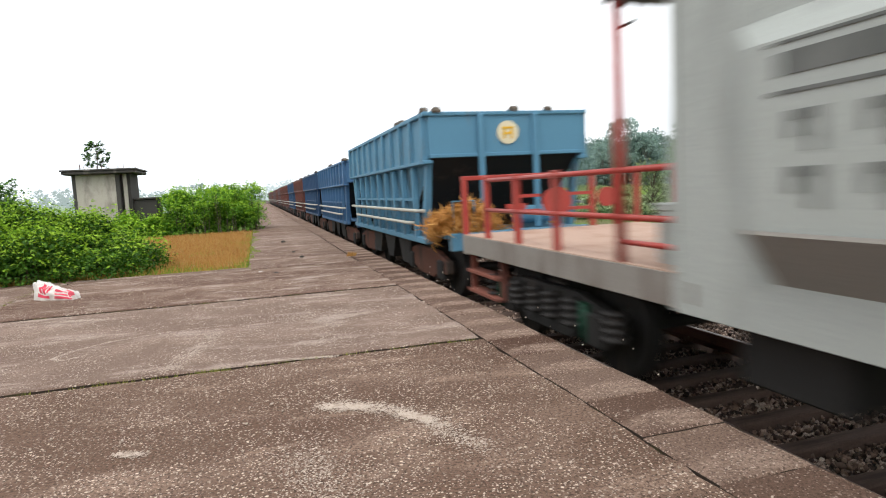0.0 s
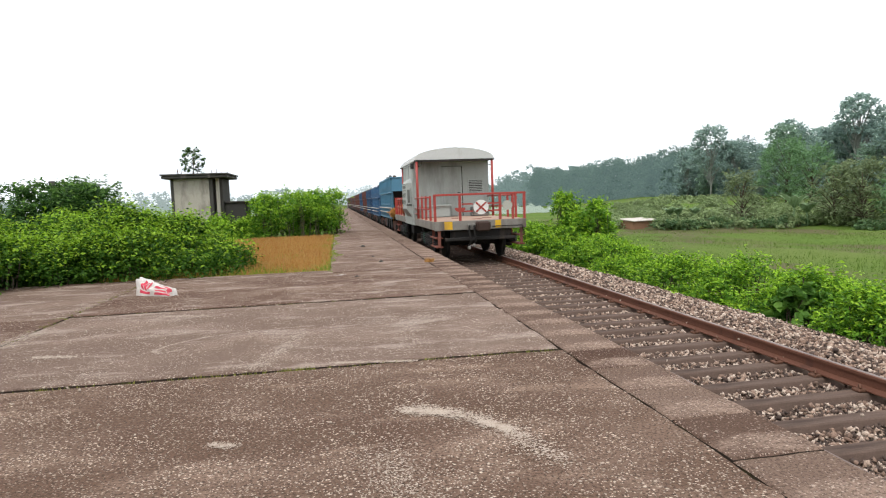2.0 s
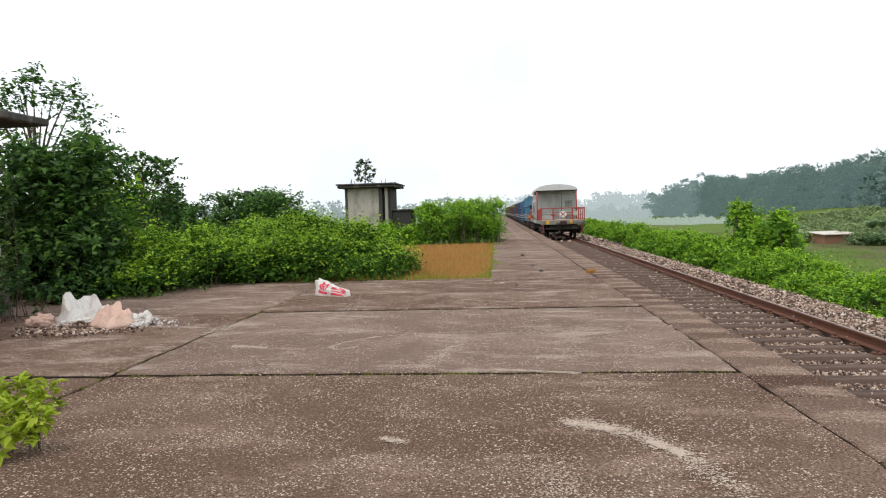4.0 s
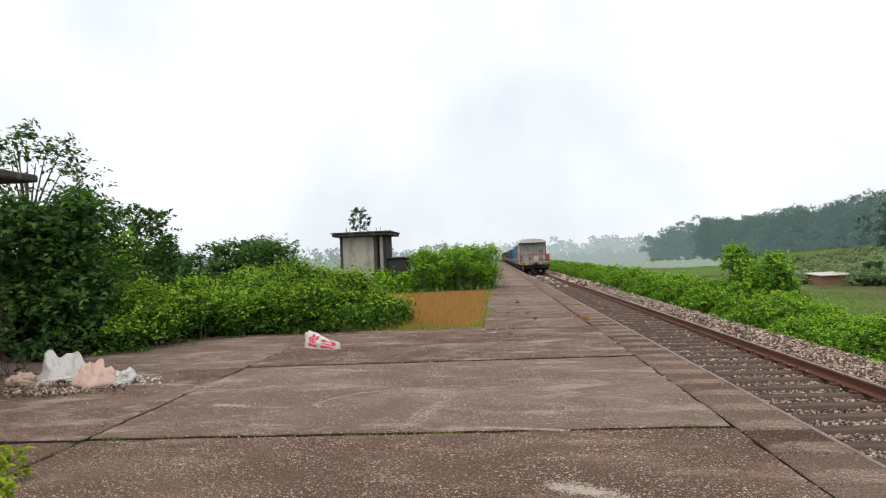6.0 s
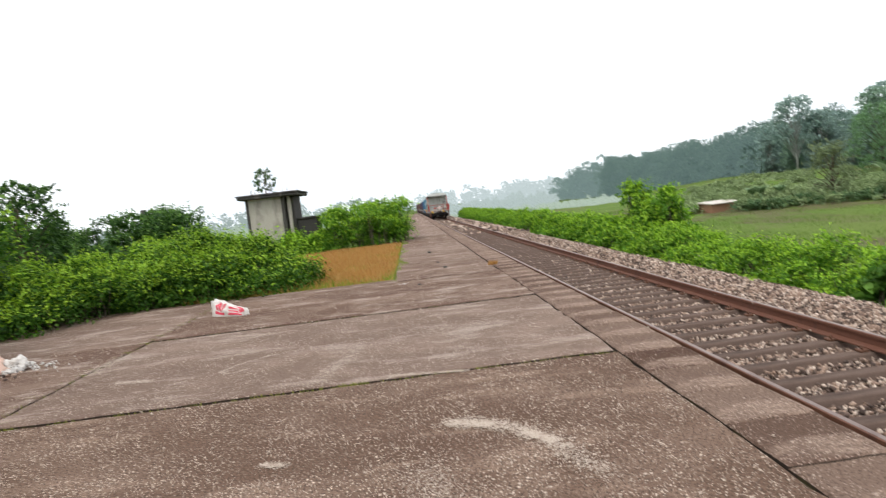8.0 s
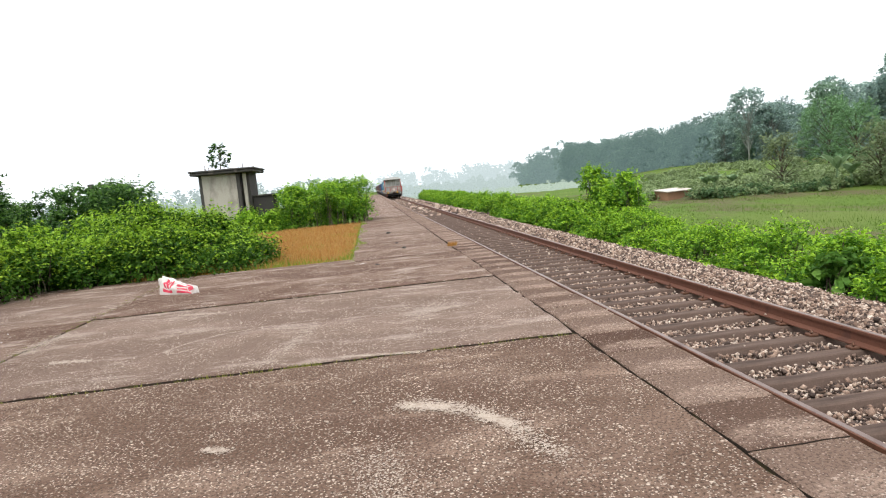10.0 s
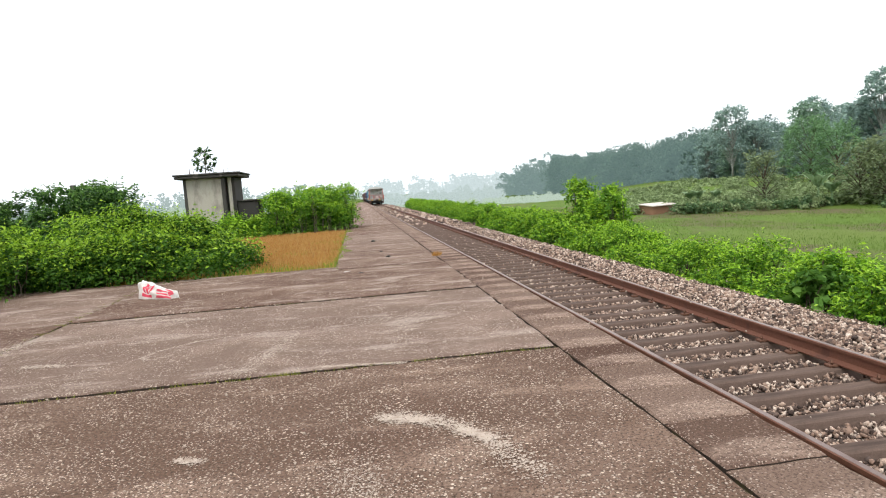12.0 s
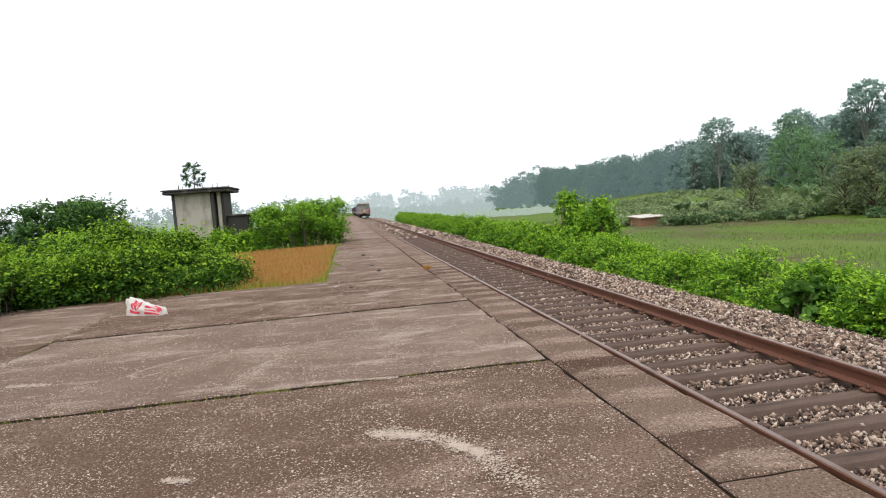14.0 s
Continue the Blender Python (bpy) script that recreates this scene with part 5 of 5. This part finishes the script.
def brake_van():
    v = thing("brake_van", pose(0, 0, 0), "light grey brake van with red railings and open end decks", "brake van")
    for x in (-1.28, 1.22):
        part("side_sill", boxed(x, x + 0.06, 0, 12.78, 0.92, 1.165, 0.008), SILL, v)
    for y in (0.0, 12.7):
        part("headstock", boxed(-1.28, 1.28, y - 0.06, y + 0.1, 0.9, 1.168, 0.01), SILL, v)
    part("deck", boxed(-1.275, 1.275, 0.05, 12.75, 1.12, 1.172), DECK, v, "dusty reddish deck boards")
    for x in (-0.3, 0.24):
        part("centre_sill", boxed(x, x + 0.08, 0.1, 12.65, 0.8, 1.12), BLACK, v)
    for y in (3.9, 5.6, 6.5, 8.0):
        part("crossbar", boxed(-1.2, 1.2, y, y + 0.09, 0.88, 1.12), BLACK, v)
    part("brake_cylinder", tube(bmesh.new(), [(-0.7, 5.7, 0.72), (-0.7, 6.4, 0.72)], 0.17, 12), BLACK, v)
    part("battery_box", boxed(-1.1, -0.5, 6.9, 7.7, 0.5, 0.92, 0.02), BLACK, v)
    bogie(v, 2.14, FRAME_BLACK, True, True)
    bogie(v, 10.2, FRAME_BLACK, True, True)
    # cabin
    part("cabin_side", boxed(-1.286, -1.24, 4.7, 8.1, 0.9, 3.2, 0.006), GREY, v)
    part("cabin_side", boxed(1.24, 1.286, 4.7, 8.1, 0.9, 3.2, 0.006), GREY, v)
    for y in (4.7, 8.06):
        part("cabin_end", boxed(-1.238, 1.238, y, y + 0.04, 1.172, 3.2), GREY, v)
    for y in (4.69, 8.09):
        door = part("door", boxed(-0.28, 0.36, y - 0.012, y + 0.022, 1.2, 2.96, 0.006), GREY, v)
        part("door_gap", boxed(0.36, 0.385, y - 0.006, y + 0.016, 1.2, 2.98), BLACK, door)
        part("handle", boxed(0.2, 0.3, y - 0.05, y + 0.06, 2.02, 2.045, 0.005), BLACK, door)
        shutter = part("louvre_frame", boxed(0.56, 1.1, y - 0.016, y + 0.026, 1.98, 2.5, 0.008), GREY, v)
        part("louvre_gap", boxed(0.6, 1.06, y - 0.02, y + 0.03, 2.02, 2.46), BLACK, shutter)
        for k in range(7):
            part("slat", boxed(0.6, 1.06, y - 0.032, y + 0.042, 2.03 + 0.063 * k, 2.065 + 0.063 * k), GREY, shutter)
    for s in (-1, 1):
        a, b = sorted((s * 1.287, s * 1.303))
        for y in (4.74, 5.02, 6.1, 7.3, 8.06):
            part("batten", boxed(a, b, y - 0.025, y + 0.025, 1.18, 3.16), GREY, v)
        part("top_batten", boxed(a, b, 4.72, 8.08, 3.1, 3.15), GREY, v)
        bay = bmesh.new()
        plan = [(5.36, 1.285), (5.66, 1.44), (7.2, 1.44), (7.5, 1.285)]
        rows = [[bm_v for bm_v in (bay.verts.new((s * (1.28 + (x - 1.28) * g), y, z)) for y, x in plan)] for z, g in ((1.22, 0.05), (1.5, 1.0), (2.45, 1.0), (2.62, 0.05))]
        for p, q in zip(rows, rows[1:]):
            for i in range(3):
                bay.faces.new((p[i], p[i + 1], q[i + 1], q[i]))
        bay.faces.new(rows[0])
        bay.faces.new(rows[-1])
        bmesh.ops.recalc_face_normals(bay, faces=bay.faces)
        bay_ob = part("lookout_bay", bay, GREY, v, "bulging grey lookout bay")
        # plate in the darker sill colour laid over the bay's sloping underside
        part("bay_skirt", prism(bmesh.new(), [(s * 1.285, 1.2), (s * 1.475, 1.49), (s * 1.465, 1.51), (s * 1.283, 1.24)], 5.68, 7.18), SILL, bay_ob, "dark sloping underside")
        m = Matrix.Translation((s * 1.366, 5.5, 1.97)) @ Matrix.Rotation(-s * math.atan2(0.155, 0.3), 4, "Z")
        part("window_frame", boxed(-0.02, 0.02, -0.12, 0.12, -0.3, 0.3, 0.005, m), GREY, bay_ob, "grey steel window frame")
        part("pane", boxed(-0.026, 0.026, -0.075, 0.075, -0.24, 0.24, 0.0, m), GLASS, bay_ob)
        part("sill_ledge", boxed(-0.04, 0.04, -0.14, 0.14, -0.34, -0.305, 0.004, m), STEEL, bay_ob)
        a, b = sorted((s * 1.436, s * 1.446))
        for y0, y1, z0, z1 in ((5.9, 7.0, 2.27, 2.38), (5.85, 7.05, 2.18, 2.2), (5.85, 7.05, 2.42, 2.435)):
            part("lettering", boxed(a, b, y0, y1, z0, z1), LETTER, bay_ob, "dark unreadable lettering bar")
        for y in (6.02, 6.42, 6.84):
            for z in (1.93, 1.66):
                for dy, h in ((-0.06, 0.2), (0.0, 0.05), (0.06, 0.13)):
                    part("lettering", boxed(a, b, y + dy - 0.025, y + dy + 0.025, z + 0.17 - h, z + 0.17), LETTER, bay_ob)
    # arched roof with fascia
    arch = [(1.32 * math.sin(a), 3.2 + 0.4 * (math.cos(a * 0.96) - 0.06) / 0.94) for a in (math.pi / 2 * k / 8 for k in range(-8, 9))]
    roof = part("roof", prism(bmesh.new(), [(-1.32, 3.17)] + arch + [(1.32, 3.17)], 3.85, 8.85), ROOF, v, "pale arched roof")
    for y in np.linspace(4.5, 8.2, 6):
        part("roof_rib", prism(bmesh.new(), [(x, z - 0.02) for x, z in arch] + [(x, z + 0.022) for x, z in arch[::-1]], y - 0.11, y + 0.11), ROOF, roof)
    for y in (3.84, 8.85):
        part("fascia_edge", boxed(-1.33, 1.33, y, y + 0.02, 3.14, 3.19), STEEL, roof)
    # thin sheets added to darken the pale roof's underside
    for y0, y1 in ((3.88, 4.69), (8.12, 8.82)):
        part("canopy_underside", boxed(-1.29, 1.29, y0, y1, 3.15, 3.167), DARK_GREY, roof, "dark grey canopy underside")
    part("ventilator", boxed(-1.4, -1.31, 4.15, 4.5, 2.92, 3.1, 0.01), STEEL, v)
    for y in (3.9, 8.8):
        for x in (-1.25, 1.25):
            part("roof_post", tube(bmesh.new(), [(x, y, 1.17), (x, y, 3.18)], 0.042, 9), RED, v)
            part("post_hook", tube(bmesh.new(), [(x, y, 2.95), (x * 0.88, y, 3.0), (x * 0.86, y, 3.16)], 0.014, 6), STEEL, v)
    # side railings
    for x in (-1.25, 1.25):
        for y0, y1, posts in ((0.93, 4.7, (0.93, 1.9, 2.85)), (8.1, 11.85, (9.93, 10.88, 11.85))):
            for z in (1.88, 1.52):
                part("side_rail", tube(bmesh.new(), [(x, y0, z), (x, y1, z)], 0.024, 8), RED, v)
            for y in posts:
                part("rail_post", boxed(x - 0.03, x + 0.03, y - 0.035, y + 0.035, 1.17, 1.93, 0.006), RED, v)
        for y0, y1 in ((3.9, 4.7), (8.1, 8.8)):
            part("low_rail", tube(bmesh.new(), [(x, y0, 1.33), (x, y1, 1.33)], 0.022, 8), RED, v)
        for y0, y1, ye in ((0.02, 1.15, 0.02), (11.63, 12.76, 12.76)):
            a, b = sorted((x, x * 0.84))
            for z in (0.68, 0.42):
                part("step", boxed(a, b, y0, y1, z - 0.02, z + 0.02, 0.005), STEP, v, "dull red footstep")
            for y in (y0, y1):
                part("step_hanger", boxed(a + 0.06, b - 0.06, y - 0.02, y + 0.02, 0.42, 0.94), STEP, v)
    # end railings with their discs
    for y in (0.0, 12.73):
        end = part("end_rail", boxed(-1.29, 1.29, y - 0.03, y + 0.03, 1.9, 1.96, 0.006), RED, v)
        for x in (-1.25, -0.56, 0.56, 0.92, 1.25):
            part("end_post", boxed(x - 0.035, x + 0.035, y - 0.028, y + 0.028, 1.17, 1.9, 0.005), RED, end)
        for x0, x1, z in ((-0.5, -0.2, 1.65), (-0.5, -0.2, 1.44), (0.2, 0.53, 1.65), (0.2, 0.53, 1.44)):
            part("bracket", boxed(x0, x1, y - 0.02, y + 0.02, z - 0.022, z + 0.022), RED, end)
        half = bmesh.new()
        prism(half, [(-0.56 + 0.15 * math.cos(a), 1.55 - 0.13 * math.sin(a)) for a in (math.pi * k / 8 for k in range(9))], y - 0.045, y - 0.03)
        part("half_disc", half, RED, end)
        for x, z, r in ((0.02, 1.55, 0.21), (0.76, 1.58, 0.14)):
            d = bmesh.new()
            tube(d, [(x, y - 0.03, z), (x, y - 0.048, z)], r, 24)
            board = part("disc", d, RED if y > 5 else WHITE if r > 0.2 else PALE_PIPE, end, "round red board" if y > 5 else "round white board" if r > 0.2 else "round pale grey tail lamp")
            if r > 0.2 and y < 5:
                for a in (45, -45):
                    part("cross_bar", boxed(-0.2, 0.2, -0.006, 0.006, -0.024, 0.024, 0.0, pose(x, y - 0.053 - 0.002 * (a > 0), z, 0, a, 0)), RED, board, "red diagonal bar")
    for x, w in ((-0.9, 0.11), (0.48, 0.08)):
        part("warning_patch", boxed(x - w, x + w, -0.068, -0.06, 0.93, 1.16), YELLOW, v, "yellow warning square")
    part("coupler", boxed(-0.16, 0.2, -0.42, 0.0, 0.86, 1.14, 0.04), COUPLER, v, "dark rusty knuckle coupler")
    part("draw_gear", boxed(-0.8, 0.9, 0.12, 0.4, 0.62, 0.9, 0.03), BLACK, v)
    part("cross_beam", boxed(-1.0, 1.0, -0.02, 0.1, 0.58, 0.68, 0.02), BLACK, v)
    for x, dz in ((-0.34, 0.0), (-0.2, 0.06)):
        hose = part("air_hose", tube(bmesh.new(), [(x, 0, 0.98), (x, -0.16, 1.02), (x - 0.02, -0.22, 0.85), (x + 0.03, -0.2, 0.6), (x - 0.03, -0.14, 0.42 + dz)], 0.026, 8), BLACK, v, "hanging rubber air hose")
        part("hose_head", boxed(x - 0.06, x + 0.02, -0.2, -0.1, 0.34 + dz, 0.44 + dz, 0.02), SILL, hose, "dusty grey hose coupling")
        part("cock", boxed(x - 0.05, x + 0.05, -0.14, -0.05, 0.98, 1.08, 0.02), SILL, hose)
    part("uncoupling_rod", tube(bmesh.new(), [(0.3, -0.12, 0.98), (1.15, -0.12, 0.98), (1.2, -0.12, 0.72)], 0.018, 6), STEEL, v)
    bench = part("bench", boxed(-1.1, -0.1, 4.2, 4.66, 1.56, 1.62, 0.01), GREY, v, "grey bench on the deck")
    part("bench_front", boxed(-1.05, -0.15, 4.26, 4.3, 1.2, 1.56), GREY, bench)
    for x in (-1.02, -0.2):
        part("bench_leg", boxed(x - 0.025, x + 0.025, 4.4, 4.64, 1.172, 1.56), GREY, bench)
    front = part("bench", boxed(-1.1, -0.1, 8.14, 8.6, 1.56, 1.62, 0.01), GREY, v, "grey slatted bench on the deck")
    for k in range(6):
        part("bench_slat", boxed(-1.08, -0.12, 8.56, 8.59, 1.2 + 0.06 * k, 1.24 + 0.06 * k), ROOF, front)
    for x in (-1.06, -0.16):
        part("bench_leg", boxed(x - 0.03, x + 0.03, 8.2, 8.555, 1.172, 1.56), GREY, front)
    # dark slatted locker at the far side of the rear deck
    locker = part("locker", boxed(0.62, 1.16, 4.2, 4.66, 1.172, 1.5, 0.01), DARK_GREY, v, "dark slatted deck locker")
    for k in range(3):
        part("locker_slat", boxed(0.6, 1.18, 4.165, 4.198, 1.2 + 0.1 * k, 1.27 + 0.1 * k), SILL, locker)
    for x, y in ((-0.3, 2.2), (0.55, 1.7), (0.1, 0.9)):
        part("deck_eye", boxed(x - 0.14, x + 0.14, y - 0.018, y + 0.018, 1.172, 1.186, 0.004), STEP, v, "dark hatch handle in the deck")
    for y in (4.9, 5.3, 7.9):
        part("bolt_row", boxed(-1.296, -1.287, y - 0.02, y + 0.02, 0.98, 1.12), SILL, v)
    part("door_lintel", boxed(-0.32, 0.4, 4.665, 4.69, 2.97, 3.0), DARK_GREY, v)
    # the true width and length over the drawn unit sizes
    wide = Matrix.Diagonal((1.07, 0.965, 1, 1))
    for o in v.children_recursive:
        if o.type == "MESH" and o.data.users == 1 and o.parent.name.split(".")[0] not in ("bogie", "wheelset"):
            o.data.transform(wide)
    return v


def hopper(paint, label, first=False, turning=False, seed=0):
    """Open hopper wagon: ribbed sides with a ledge, stepped ends over sloping floors, side pipes, two bogies."""
    r = random.Random(seed)
    w = thing("hopper_wagon", pose(0, 0, 0), label, "wagon", "wagons of the train")
    for s in (-1, 1):
        a, b = sorted((s * 1.36, s * 1.4))
        side = part("side_plate", boxed(a, b, 0.04, 8.26, 2.25, 2.98), paint, w)
        c, d = sorted((s * 1.32, s * 1.36))
        low = bmesh.new()
        prism_x(low, [(0.45, 2.25), (0.95, 1.6), (1.0, 0.95), (7.3, 0.95), (7.35, 1.6), (7.85, 2.25)], c, d)
        for vert in low.verts:
            vert.co.x -= s * 0.17 * (2.25 - vert.co.z)
        part("lower_side_plate", low, paint, w)
        part("ledge", boxed(*sorted((s * 1.3, s * 1.46)), 0.0, 8.3, 2.21, 2.27, 0.01), paint, side)
        part("waist_ledge", boxed(*sorted((s * 1.33, s * 1.42)), 0.95, 7.35, 1.62, 1.67), paint, side)
        part("bottom_rail", boxed(*sorted((s * 1.28, s * 1.42)), 0.3, 8.0, 0.9, 1.0, 0.01), paint, side)
        for k in range(11):
            y = 0.1 + 0.81 * k
            shared("rib", RIB_UP[paint.name], side, pose(s * 1.43, y, 2.61))
            if 1 <= k <= 9:
                shared("rib", RIB_LOW[paint.name], side, pose(s * 1.39, y, 1.6))
        for y0, y1 in ((0.12, 0.42), (8.18, 7.88)):
            leg = bmesh.new()
            prism_x(leg, [(y0, 2.22), (y0 + (0.16 if y1 > y0 else -0.16), 2.22), (y1 + (0.16 if y1 > y0 else -0.16), 0.98), (y1, 0.98)], *sorted((s * 1.28, s * 1.38)))
            part("corner_leg", leg, paint, w)
        for z, ya, yb in ((1.46, 0.2, 7.9), (1.24, 0.9, 7.2)):
            part("side_pipe", tube(bmesh.new(), [(s * 1.43, ya, z), (s * 1.5, ya + 0.15, z), (s * 1.5, yb - 0.15, z), (s * 1.43, yb, z)], 0.03, 7), PALE_PIPE, w, "dusty pale pipe")
    part("top_rim", boxed(-1.45, -1.34, -0.04, 8.34, 2.96, 3.03, 0.012), paint, w)
    part("top_rim", boxed(1.34, 1.45, -0.04, 8.34, 2.96, 3.03, 0.012), paint, w)
    for y in (-0.03, 8.22):
        part("end_rim", boxed(-1.338, 1.338, y, y + 0.11, 2.96, 3.03, 0.012), paint, w)
    for y, q in ((0.0, 1), (8.26, -1)):
        end = part("end_plate", boxed(-1.358, 1.358, y, y + 0.04, 2.36, 2.98), paint, w)
        part("end_ledge", boxed(-1.358, 1.358, y - 0.03, y + 0.07, 2.3, 2.36, 0.008), paint, end)
        slope = bmesh.new()
        prism_x(slope, [(y + 0.02 * q, 2.32), (y + 0.06 * q, 2.32), (y + 1.75 * q, 1.1), (y + 1.7 * q, 1.05)], -1.3, 1.3)
        part("slope_sheet", slope, BLACK, w, "dark sloping hopper floor")
        for x in (-0.48, 0.48):
            part("end_post", boxed(x - 0.05, x + 0.05, y - 0.07 if q > 0 else y + 0.04, y if q > 0 else y + 0.11, 1.1, 2.98, 0.01), paint, end)
        part("headstock", boxed(-1.2, 1.2, y - 0.45 if q > 0 else y + 0.33, y - 0.33 if q > 0 else y + 0.49, 0.82, 1.1, 0.012), paint, w)
        part("end_deck", boxed(-1.25, 1.25, *sorted((y - 0.33 * q + 0.02, y + 1.5 * q)), 1.02, 1.07), paint, w)
        part("coupler", boxed(-0.14, 0.14, *sorted((y - 0.45 * q, y - 0.75 * q)), 0.84, 1.08, 0.03), BLACK, w)
        part("air_tank", tube(bmesh.new(), [(0.2, y + 0.3 * q, 1.3), (1.0, y + 0.3 * q, 1.3)], 0.16, 10), paint, w)
        part("grab_rail", tube(bmesh.new(), [(-1.1, y - 0.3 * q, 1.05), (-1.1, y - 0.3 * q, 1.6), (-0.75, y - 0.3 * q, 1.6), (-0.75, y - 0.3 * q, 1.05)], 0.02, 6), paint, w)
    for y in (2.7, 4.15, 5.6):
        chute = bmesh.new()
        prism_x(chute, [(y - 0.65, 0.95), (y - 0.25, 0.36), (y + 0.25, 0.36), (y + 0.65, 0.95)], -1.22, 1.22)
        part("chute", chute, BLACK, w, "dark discharge chute")
    part("centre_sill", boxed(-0.25, 0.25, -0.3, 8.6, 0.7, 0.95), BLACK, w)
    bogie(w, 1.25, FRAME_RUST, False, turning)
    bogie(w, 7.05, FRAME_RUST, False, turning)
    load_v, load_f = [], []
    nx, ny = 9, 26
    for i in range(ny + 1):
        for j in range(nx + 1):
            x, y = -1.33 + 2.66 * j / nx, 0.05 + 8.2 * i / ny
            load_v.append((x, y, 2.86 + 0.1 * math.cos(x) + r.uniform(-0.03, 0.07)))
    for i in range(ny):
        for j in range(nx):
            a = i * (nx + 1) + j
            load_f.append((a, a + 1, a + nx + 2, a + nx + 1))
    load = new("load", mesh_from("load", load_v, load_f, LOAD))
    load.parent = w
    tagged(load, "dark crushed stone load")
    for k in range(12):
        v, f = crumpled(np.random.default_rng(seed * 20 + k), 0.09, 0.08, 0.07, 0.4, None, 5)
        o = shared("lump", mesh_from("lump", v, f, LOAD), w, pose(r.choice((-1.39, -1.2, r.uniform(-1.2, 1.2))), r.uniform(0.0, 8.2) if k > 3 else 0.02, 3.01))
    if first:
        badge = bmesh.new()
        tube(badge, [(0.0, -0.005, 2.68), (0.0, -0.02, 2.68)], 0.19, 24)
        b = part("badge", badge, CREAM, w, "round cream badge on the end")
        for x0, x1, z0, z1 in ((-0.1, 0.1, 2.74, 2.77), (-0.08, -0.05, 2.58, 2.74), (0.05, 0.08, 2.58, 2.74), (-0.05, 0.05, 2.65, 2.68)):
            part("badge_mark", boxed(x0, x1, -0.03, -0.02, z0, z1), YELLOW, b)
        rg = np.random.default_rng(9)
        c = np.stack([rg.normal(-0.85, 0.24, 4200), rg.normal(-0.14, 0.12, 4200), 1.08 + np.abs(rg.normal(0, 0.2, 4200))], -1)
        c[:, 2] = np.minimum(c[:, 2], 1.65 - 0.5 * np.abs(c[:, 0] + 0.8))
        c = c[c[:, 2] > 1.05]
        heap = new("straw_bundle", mesh_from("straw_bundle", *leaves(rg, c, np.zeros_like(c) + (0.3, 0, -0.3), 0.2, 0.016), STRAW))
        heap.parent = w
        tagged(heap, "tangled orange straw caught on the wagon end")
        c = np.stack([rg.normal(-1.36, 0.05, 200), rg.normal(-0.05, 0.1, 200), 1.15 + rg.normal(0, 0.1, 200)], -1)
        bunch = new("straw", mesh_from("straw", *leaves(rg, c, np.zeros_like(c) + (0, 0, -1.2), 0.22, 0.016), STRAW))
        bunch.parent = w
    return w


LOAD = worn("stone_load", (0.1, 0.085, 0.07), (0.2, 0.17, 0.14), 0.95)
PAINTS = {
    "sky": worn("faded_sky_blue_paint", (0.085, 0.21, 0.31), (0.13, 0.12, 0.095), 0.6, amount=0.56, scale=1.6),
    "blue": worn("faded_blue_paint", (0.055, 0.13, 0.245), (0.08, 0.08, 0.08), 0.6, amount=0.56, scale=1.6),
    "deep": worn("deep_blue_paint", (0.035, 0.075, 0.15), (0.04, 0.05, 0.06), 0.6, amount=0.58, scale=1.6),
    "rust": worn("rust_red_paint", (0.14, 0.055, 0.045), (0.08, 0.045, 0.04), 0.75, amount=0.5, scale=1.6),
    "dull": worn("dull_brown_paint", (0.12, 0.075, 0.075), (0.075, 0.065, 0.07), 0.75, amount=0.5, scale=1.6),
}
RIB_UP = {p.name: mesh_of("rib", boxed(-0.035, 0.05, -0.04, 0.04, -0.37, 0.36, 0.01), p) for p in PAINTS.values()}
RIB_LOW = {p.name: mesh_of("rib", boxed(-0.05, 0.05, -0.04, 0.04, -0.62, 0.6, 0.01), p) for p in PAINTS.values()}
LABELS = {
    "sky": "faded light blue hopper wagon with stone load and straw",
    "blue": "faded blue hopper wagon with ribbed sides",
    "deep": "deep blue hopper wagon with ribbed sides",
    "rust": "rust-red hopper wagon with ribbed sides",
    "dull": "dull brown hopper wagon far along the train",
}
vehicles.append((brake_van(), 0.0))
for k, kind in enumerate(("sky", "blue", "deep", "rust", "deep", "rust", "rust", "dull", "rust", "dull", "dull", "rust", "dull", "dull", "dull", "dull")):
    wagon = hopper(PAINTS[kind], LABELS[kind], k == 0, k < 2, k + 1)
    wagon.scale = (1, 1, 1 if k == 0 else 0.93)
    vehicles.append((wagon, 13.9 + 9.6 * k))

# the train leaves along +y; metres of the van's rear end at each time
TRAIN = [(0, -9.51), (0.2, -6.63), (0.4, -4.52), (0.7, -1.5), (1, 1.6), (2, 12.5), (3, 23.5), (5.5, 51.5), (6.5, 62.5), (7.5, 73), (10.5, 102.5), (12, 117), (14, 136)]


def motions():
    for v, back in vehicles:
        walk(v, [(t, pose(0, y + back, 0)) for t, y in TRAIN])
    times = [k / 30 for k in range(421)]
    run = np.interp(times, [t for t, _ in TRAIN], [y for _, y in TRAIN])
    for ws, y in spinning:
        walk(ws, [(t, pose(0, y, 0.46, -math.degrees((d - run[0]) / 0.46), 0, 0)) for t, d in zip(times, run)])


motions()
